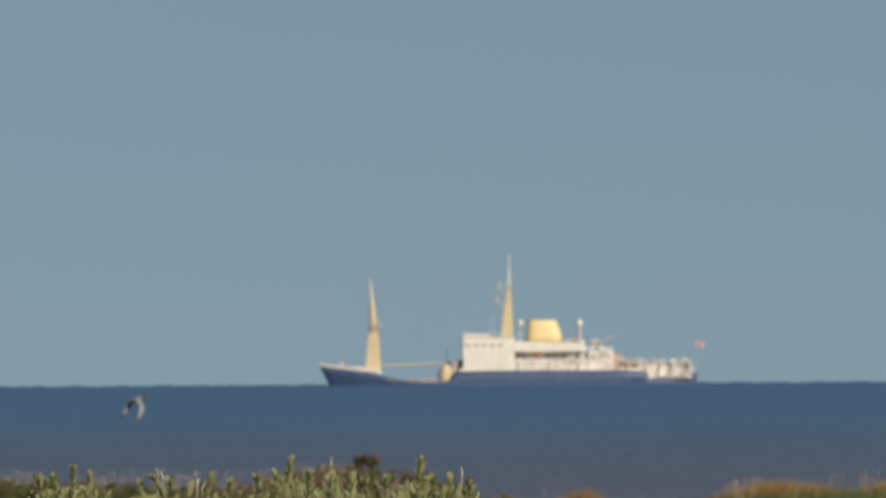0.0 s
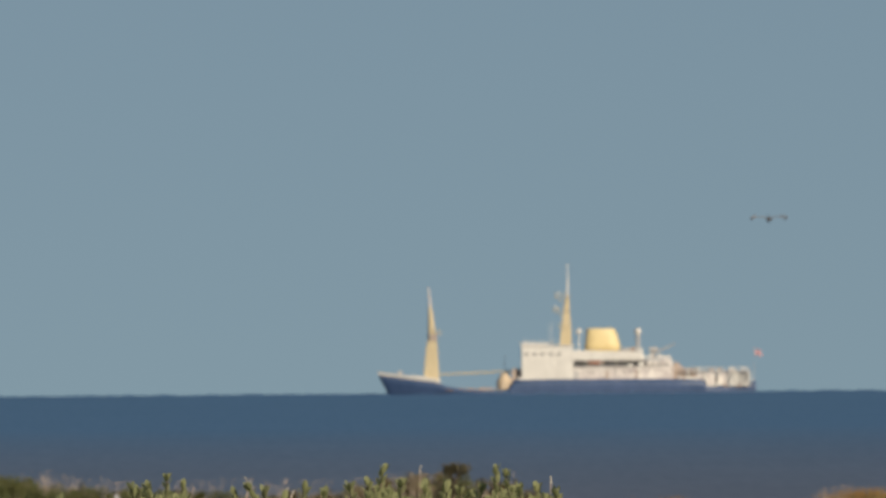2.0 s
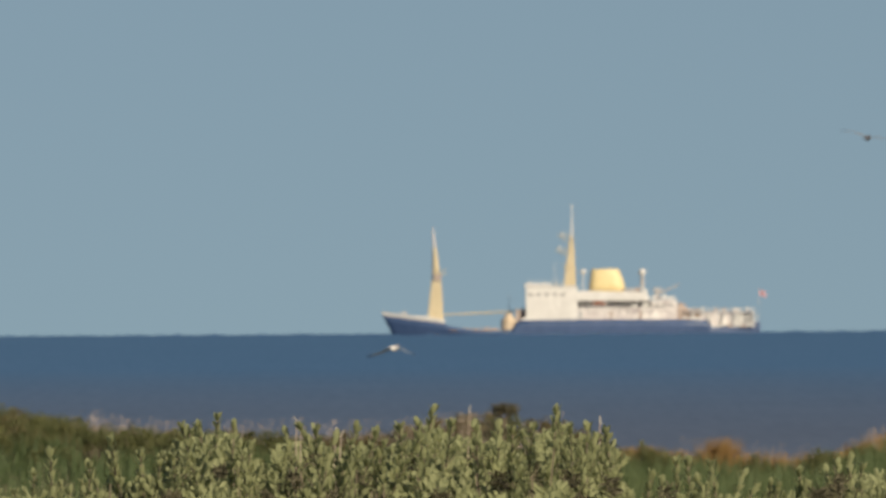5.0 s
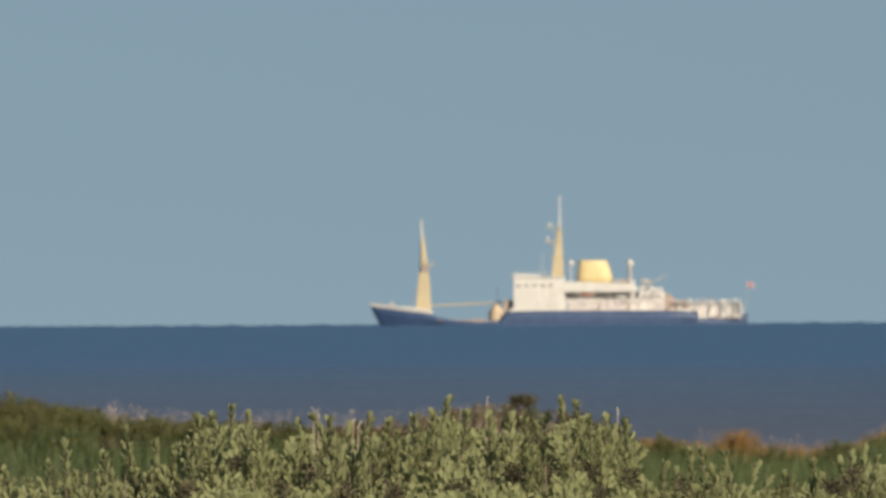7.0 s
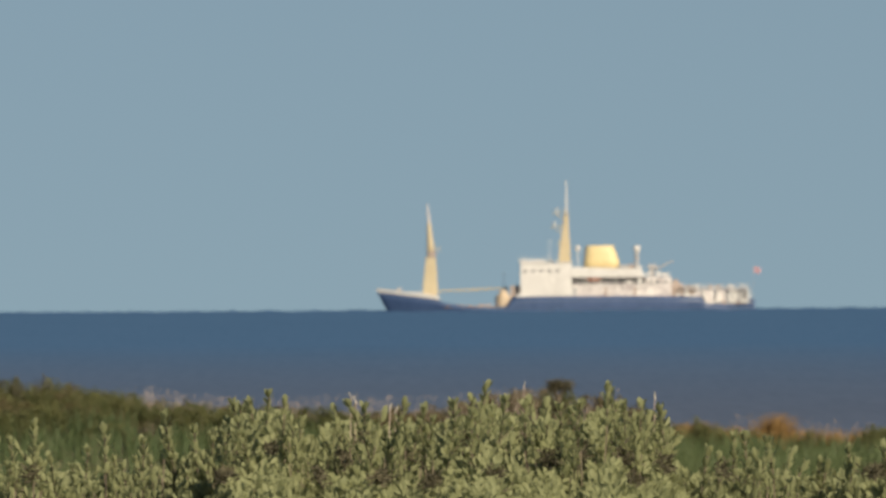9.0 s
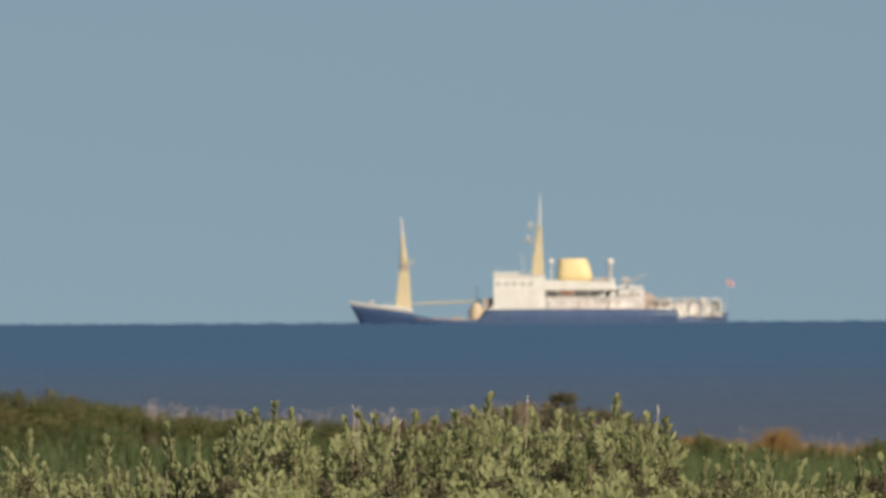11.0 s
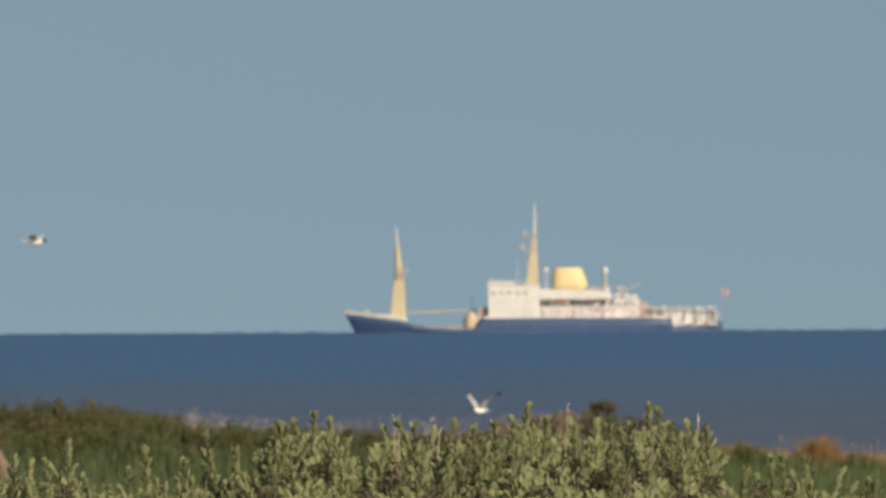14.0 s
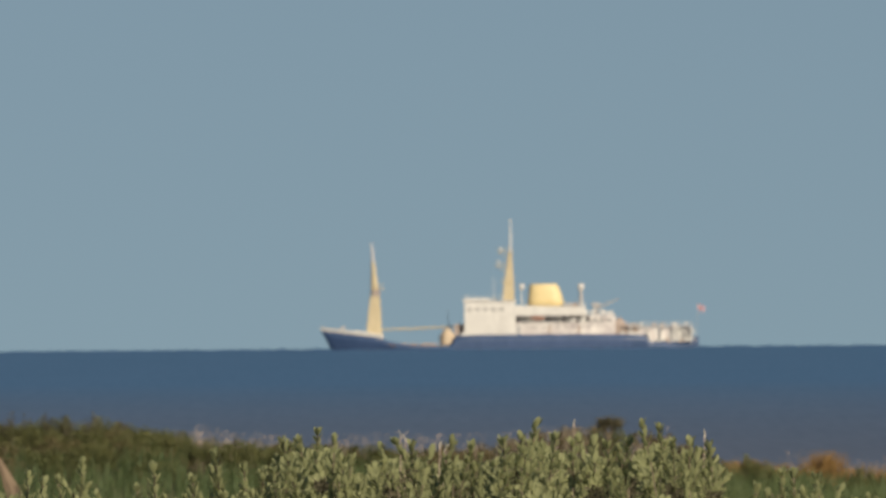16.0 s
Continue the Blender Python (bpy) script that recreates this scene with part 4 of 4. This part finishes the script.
def grass_stalk(u, v, turn, seed):
    """A single dry stalk with a pale seed head, among the near shrubs."""
    rng = random.Random(seed)
    y = 40.9
    tip = Vector((near_x(u) * y / 40, y, EYE - (v - 539) * y / F))
    base = Vector((tip.x - 0.05, y, ground_z(tip.x, y) - 0.03))
    t = thing("grass_stalk", "dry grass stalk with a pale seed head", "grass", Matrix.Translation(base), group="dry stalks among the shrubs")
    rise = tip - base
    line = [rise * f + Vector((turn * 0.04 * f * f, 0, 0)) - Vector((turn * 0.04, 0, 0)) * f for f in (0, 0.3, 0.6, 0.85, 1.0)]
    verts, faces = [], []
    stem_strip(verts, faces, line, 0.0013)
    raw("stem", verts, faces, "dry", t)
    verts, faces = [], []
    way = (line[-1] - line[-2]).normalized() + Vector((turn * 0.35, 0, 0))
    for i in range(12):
        f = i / 12
        out = Vector((rng.uniform(-1, 1), rng.uniform(-1, 1), 0)) * 0.5
        leaf_blade(verts, faces, line[-1] + way * (f - 0.55) * 0.016, way + out, Vector((rng.uniform(-1, 1), -1, 0.2)), 0.006, 0.0021)
    raw("seed_head", verts, faces, "straw", t, "pale seed head")


for stalk in ((554, 727, -1, 1), (562, 734, -1, 2), (624, 747, 0.4, 3), (634, 752, 1, 4), (861, 711, 0, 5), (1092, 730, -0.3, 6)):
    grass_stalk(*stalk)


def leaning_post():
    """A split timber, broad at its foot, leaning in the grass."""
    y = 330.0
    foot, top = Vector((far_x(-106, y), y, 0)), Vector((far_x(-159, y), y, far_z(762, y)))
    foot.z = ground_z(foot.x, y) - 0.1
    p = thing("fence_post", "weathered brown split timber post leaning in the grass", "post", Matrix.Translation(foot))
    way = top - foot
    bm, rings = B(), []
    for f, w, d in ((0.0, 0.17, 0.09), (0.3, 0.16, 0.08), (0.62, 0.115, 0.07), (0.88, 0.06, 0.05), (1.0, 0.028, 0.03)):
        c = way * f
        rings.append([(c.x - w, c.y - d * 0.6, c.z), (c.x - w * 0.2, c.y - d, c.z + 0.01), (c.x + w, c.y - d * 0.5, c.z + 0.02),
                      (c.x + w * 0.9, c.y + d, c.z), (c.x - w * 0.8, c.y + d, c.z)])
    loft(bm, rings)
    bmesh.ops.recalc_face_normals(bm, faces=bm.faces)
    part("shaft", bm, "wood", p)
    bm = rod(B(), way * 0.1 + Vector((0.14, -0.1, 0)), way * 0.62 + Vector((0.13, -0.1, -0.02)), 0.035, 0.012, 6)
    part("splinter", bm, "wood", p)


leaning_post()


# ---- gulls: nose along +x, wings along y ----
def gull_body():
    bm, rings = B(), []
    for x, r, dz in ((-0.13, 0.012, 0.012), (-0.09, 0.030, 0.006), (-0.04, 0.046, 0), (0.02, 0.052, -0.003), (0.07, 0.046, 0), (0.105, 0.034, 0.008), (0.125, 0.026, 0.012)):
        rings.append([(x, r * math.cos(a * math.pi / 6), dz + r * 0.95 * math.sin(a * math.pi / 6)) for a in range(12)])
    return loft(bm, rings)


def wing_strip(outline, thick):
    """A cambered wing panel from (y, front x, back x) rows."""
    bm, rings = B(), []
    for y, xf, xb in outline:
        c = (xf + xb) / 2
        rings.append([(xf, y, 0), (c + 0.01, y, thick), (xb, y, 0.0), (c + 0.01, y, -thick * 0.3)])
    loft(bm, rings)
    bmesh.ops.recalc_face_normals(bm, faces=bm.faces)
    return bm


def build_gull(label, body="feather", wing="wing"):
    g = thing("gull", label, "bird", group="gulls over the shore")
    part("body", gull_body(), body, g, "white body" if body == "feather" else "grey body", True)
    part("head", ball(B(), (0.145, 0, 0.018), 0.031, (1.15, 0.9, 0.95)), "hood", g, "dark brown hood", True)
    part("beak", rod(B(), (0.172, 0, 0.014), (0.208, 0, 0.006), 0.008, 0.002, 6), "beak", g, "dark red beak")
    bm = B()
    loft(bm, [[(-0.09, -0.022, 0.014), (-0.09, 0.022, 0.014), (-0.09, 0.022, 0.004), (-0.09, -0.022, 0.004)],
              [(-0.21, -0.05, 0.013), (-0.21, 0.05, 0.013), (-0.21, 0.05, 0.009), (-0.21, -0.05, 0.009)]])
    part("tail", bm, body, g)
    wings = []
    for s in (1, -1):
        bm = wing_strip([(s * 0.0, 0.065, -0.05), (s * 0.09, 0.07, -0.045), (s * 0.2, 0.065, -0.035)], 0.012)
        w = part("wing", bm, wing, g, "grey wing")
        w.matrix_basis = pose(0, s * 0.03, 0.02)
        bm = wing_strip([(0.0, 0.065, -0.035), (s * 0.1, 0.05, -0.04), (s * 0.2, 0.0, -0.075), (s * 0.28, -0.07, -0.105)], 0.008)
        h = part("wing_tip", bm, wing, w)
        h.matrix_basis = pose(0, s * 0.2, 0)
        bm = wing_strip([(0.0, 0.0, -0.08), (s * 0.08, -0.07, -0.112)], 0.010)
        k = part("wing_edge", bm, "hood", w, "black wing tip")
        k.matrix_basis = pose(0, s * 0.4, 0.0)
        wings.append((w, h, k, s))
    return g, wings


GULL = "white gull with dark hood and grey wings"
gulls = [build_gull("grey gull gliding against the sky", "dusky", "pale_wing")] + [
    build_gull(GULL + x) for x in (" low over the grass", " over the sea", " far out", " over the shrubs", " by the ship", " near shrubs")]


def build_fly():
    f = thing("fly", "small dark flying insect in the air", "insect")
    part("body", ball(B(), (0, 0, 0), 0.0032, (1.5, 1, 1), 8, 6), "insect", f, "", True)
    for s in (1, -1):
        part("wing", ball(B(), (-0.0015, s * 0.004, 0.0018), 0.0032, (0.7, 1.0, 0.12), 8, 4), "insect", f)
    return f


flies = [build_fly(), build_fly()]


# ---- what moves ----
def drift(t):
    """The camera's aim at t, between its rows."""
    for (a, xa, ya), (b, xb, yb) in zip(AIM, AIM[1:]):
        if t <= b:
            f = (t - a) / (b - a)
            f = f * f * (3 - 2 * f)
            return t, xa + (xb - xa) * f, ya + (yb - ya) * f
    return AIM[-1]


def air(t, u, v, d):
    """The place d metres off that stands at (u, v) of the view at t."""
    m = aim(*drift(t))
    return m @ Vector(((u - 784) / F * d, (441 - v) / F * d, -d))


def fly_path(ob, seen, d0, d1, away=1.0, banks=()):
    """Rows of a flight through the seen places, straight on before and after; banks: times and rolls."""
    n = len(seen)
    t0, t1 = seen[0][0], seen[-1][0]
    pts = [(t, air(t, u, v, d0 + (d1 - d0) * ((t - t0) / (t1 - t0)) ** away)) for t, u, v in seen]
    (ta, a), (tb, b) = pts[0], pts[min(3, n - 1)]
    (tc, c), (td, d) = pts[max(0, n - 4)], pts[-1]
    before, after = (b - a) / (tb - ta), (d - c) / (td - tc)
    before.z, after.z = before.z * 0.15, after.z * 0.15
    rows = [(0.0, a - before * ta)] if ta > 0.05 else []
    if ta > 0.6:
        rows.append((ta - 0.5, a - before * 0.5))
    rows += pts
    if td < 15.4:
        rows.append((td + 0.5, d + after * 0.5))
    if td < 15.95:
        rows.append((16.0, d + after * (16.0 - td)))
    out, way = [], None
    for i, (t, p) in enumerate(rows):
        q0, q1 = rows[max(0, i - 1)][1], rows[min(len(rows) - 1, i + 1)][1]
        w = q1 - q0
        new_way = math.degrees(math.atan2(w.y, w.x))
        if way is not None:
            new_way = way + max(-60, min(60, (new_way - way + 180) % 360 - 180))
        way = new_way
        pitch = math.degrees(math.atan2(w.z, math.hypot(w.x, w.y)))
        out.append((t, pose(p.x, p.y, p.z, top_line(t, banks) if banks else 0, -max(-30, min(30, pitch)), way)))
    walk(ob, out)


def flap(wings, t0, t1, up_at, period=0.3, reach=46, mean=2, glide=99.0, sweep=26, tuck=((0, 0), (16, 0))):
    """Wing beats between t0 and t1; level before and after. tuck: how far the outer wings are swept back."""
    ts = [0.0] if t0 > 0 else []
    k = int(math.floor((t0 - up_at) / period * 6))
    while True:
        t = up_at + k * period / 6
        if t > min(t1, 15.97):
            break
        if t >= t0:
            ts.append(t)
        k += 1
    ts.append(16.0)
    for w, h, e, s in wings:
        rows, tips, ends = [], [], []
        for t in ts:
            f = 2 * math.pi * (t - up_at) / period
            if not t0 <= t <= t1:
                f = math.pi / 2
            g = 0.12 if t > glide else 1.0
            a, b = mean + (5 if t > glide else 0) + reach * g * math.cos(f), -14 + 26 * g * math.cos(f - 1.1)
            root = pose(0, s * 0.03, 0.02, s * a, sweep * g * max(0.0, -math.cos(f)))
            rows.append((t, root))
            tip = pose(0, s * 0.2, 0, s * b, 0, s * top_line(t, tuck))
            tips.append((t, tip))
            ends.append((t, tip @ pose(0, s * 0.2, 0.0)))
        walk(w, rows)
        walk(h, tips)
        walk(e, ends)


def motions():
    # the ship under way
    walk(ship, [(t, pose(26.66 - 3.449 * (t - 7), 4300, 0)) for t in (0.0, 4.0, 8.0, 12.0, 16.0)])
    # gulls
    fly_path(gulls[0][0], [(0.0, 242, 707), (0.1, 330, 688), (0.2, 448, 678), (0.3, 528, 664), (0.5, 731, 640), (0.7, 905, 606), (0.9, 1060, 580),
                        (1.0, 1163, 560), (1.2, 1246, 492), (1.5, 1314, 422), (2.0, 1361, 388), (2.5, 1358, 382), (3.0, 1370, 334), (3.5, 1388, 281),
                        (4.0, 1434, 258), (4.2, 1442, 258), (4.7, 1475, 250), (5.3, 1590, 240), (5.9, 1760, 225)], 330, 365, 1.0,
             [(0.0, 8), (0.5, -12), (1.0, -22), (1.5, -14), (2.0, 0), (3.5, 0), (4.0, 20), (5.9, 4)])
    flap(gulls[0][1], 0.0, 5.9, 0.142, 0.3, glide=0.9,
         tuck=[(0.0, 0), (0.5, 15), (1.0, 40), (1.5, 10), (2.0, 58), (2.5, 50), (3.0, 32), (3.5, 15), (4.0, 0)])
    fly_path(gulls[1][0], [(2.2, 330, 900), (2.5, 515, 866), (3.0, 876, 801), (3.1, 974, 790), (3.2, 1092, 776), (3.3, 1182, 784), (3.4, 1292, 778), (3.5, 1386, 788), (3.6, 1492, 772)], 322, 318)
    flap(gulls[1][1], 2.8, 4.0, 3.43)
    fly_path(gulls[2][0], [(4.0, 1, 697), (4.1, 44, 688), (4.2, 98, 674), (4.7, 430, 640), (5.3, 960, 600), (5.9, 1520, 590), (6.2, 1800, 585)], 320, 352, 1.0, [(4.0, -26), (4.2, -10), (5.0, 0)])
    flap(gulls[2][1], 3.8, 6.4, 4.0)
    fly_path(gulls[3][0], [(6.5, 81, 713), (6.8, 284, 704), (7.0, 413, 703), (7.3, 606, 708), (7.5, 736, 709)], 1500, 1500)
    flap(gulls[3][1], 6.4, 8.2, 6.9)
    fly_path(gulls[4][0], [(13.1, 1384, 832), (13.2, 1326, 816), (13.3, 1296, 809), (13.5, 1170, 782), (13.7, 1064, 748), (13.8, 976, 734), (14.0, 850, 727),
                           (14.1, 790, 736), (14.2, 668, 736), (14.3, 610, 732), (14.4, 535, 736), (14.5, 460, 738), (14.6, 360, 753), (14.7, 292, 750),
                           (14.8, 196, 766), (14.9, 120, 768), (15.0, 24, 786)], 306, 298)
    flap(gulls[4][1], 12.9, 15.6, 14.02)
    fly_path(gulls[5][0], [(14.0, 62, 429), (14.1, 224, 440), (14.2, 432, 456), (14.3, 592, 461), (14.4, 846, 488), (14.5, 992, 494), (14.6, 1216, 506), (14.7, 1376, 520)], 282, 278)
    flap(gulls[5][1], 13.6, 15.4, 14.05, sweep=4)
    fly_path(gulls[6][0], [(15.2, 850, 885), (15.3, 700, 850), (15.4, 560, 826), (15.5, 440, 822), (15.6, 262, 800), (15.7, 140, 768)], 282, 276)
    flap(gulls[6][1], 15.2, 15.9, 15.55)
    # an insect that crosses before the lens
    fly_path(flies[0], [(7.6, 260, -420), (7.8, 560, -120), (8.0, 782, 118), (8.1, 926, 202), (8.2, 1188, 342)], 38, 36)
    fly_path(flies[1], [(7.85, 1390, 1000), (8.0, 1404, 484), (8.1, 1590, 330), (8.3, 1950, 200)], 40, 40)
    # shrubs in the wind: lean of each, by the tips' swing
    rng = random.Random(5)
    for i, s in enumerate(shrubs):
        base = s.matrix_basis.copy()
        rows, ph = [], rng.uniform(0, 6)
        for k in range(33):
            t = k * 0.5
            a = 0.35 * math.sin(t * 1.9 + ph) + 0.2 * math.sin(t * 4.3 + ph * 2)
            rows.append((t, base @ pose(0, 0, 0, 0.15 * math.sin(t * 2.7 + ph), a, 0)))
        walk(s, rows)
    swing = [(0, 17), (1, 5), (2, -4), (3, -6), (3.5, -3), (4, 2), (6.5, 26), (7, -12), (7.5, -44), (8, -4), (9.2, 10), (10.5, -2), (11, 15), (11.5, -3), (12, 18),
             (12.5, 21), (13, 9), (13.5, -13), (14, 0), (14.5, 10), (15, 4), (15.5, -6), (16, -16)]
    walk(swing_tip, [(t, pose(SWING_AT.x + w * 0.0012, SWING_AT.y, SWING_AT.z, 0, w * 0.5, 0)) for t, w in swing])


motions()
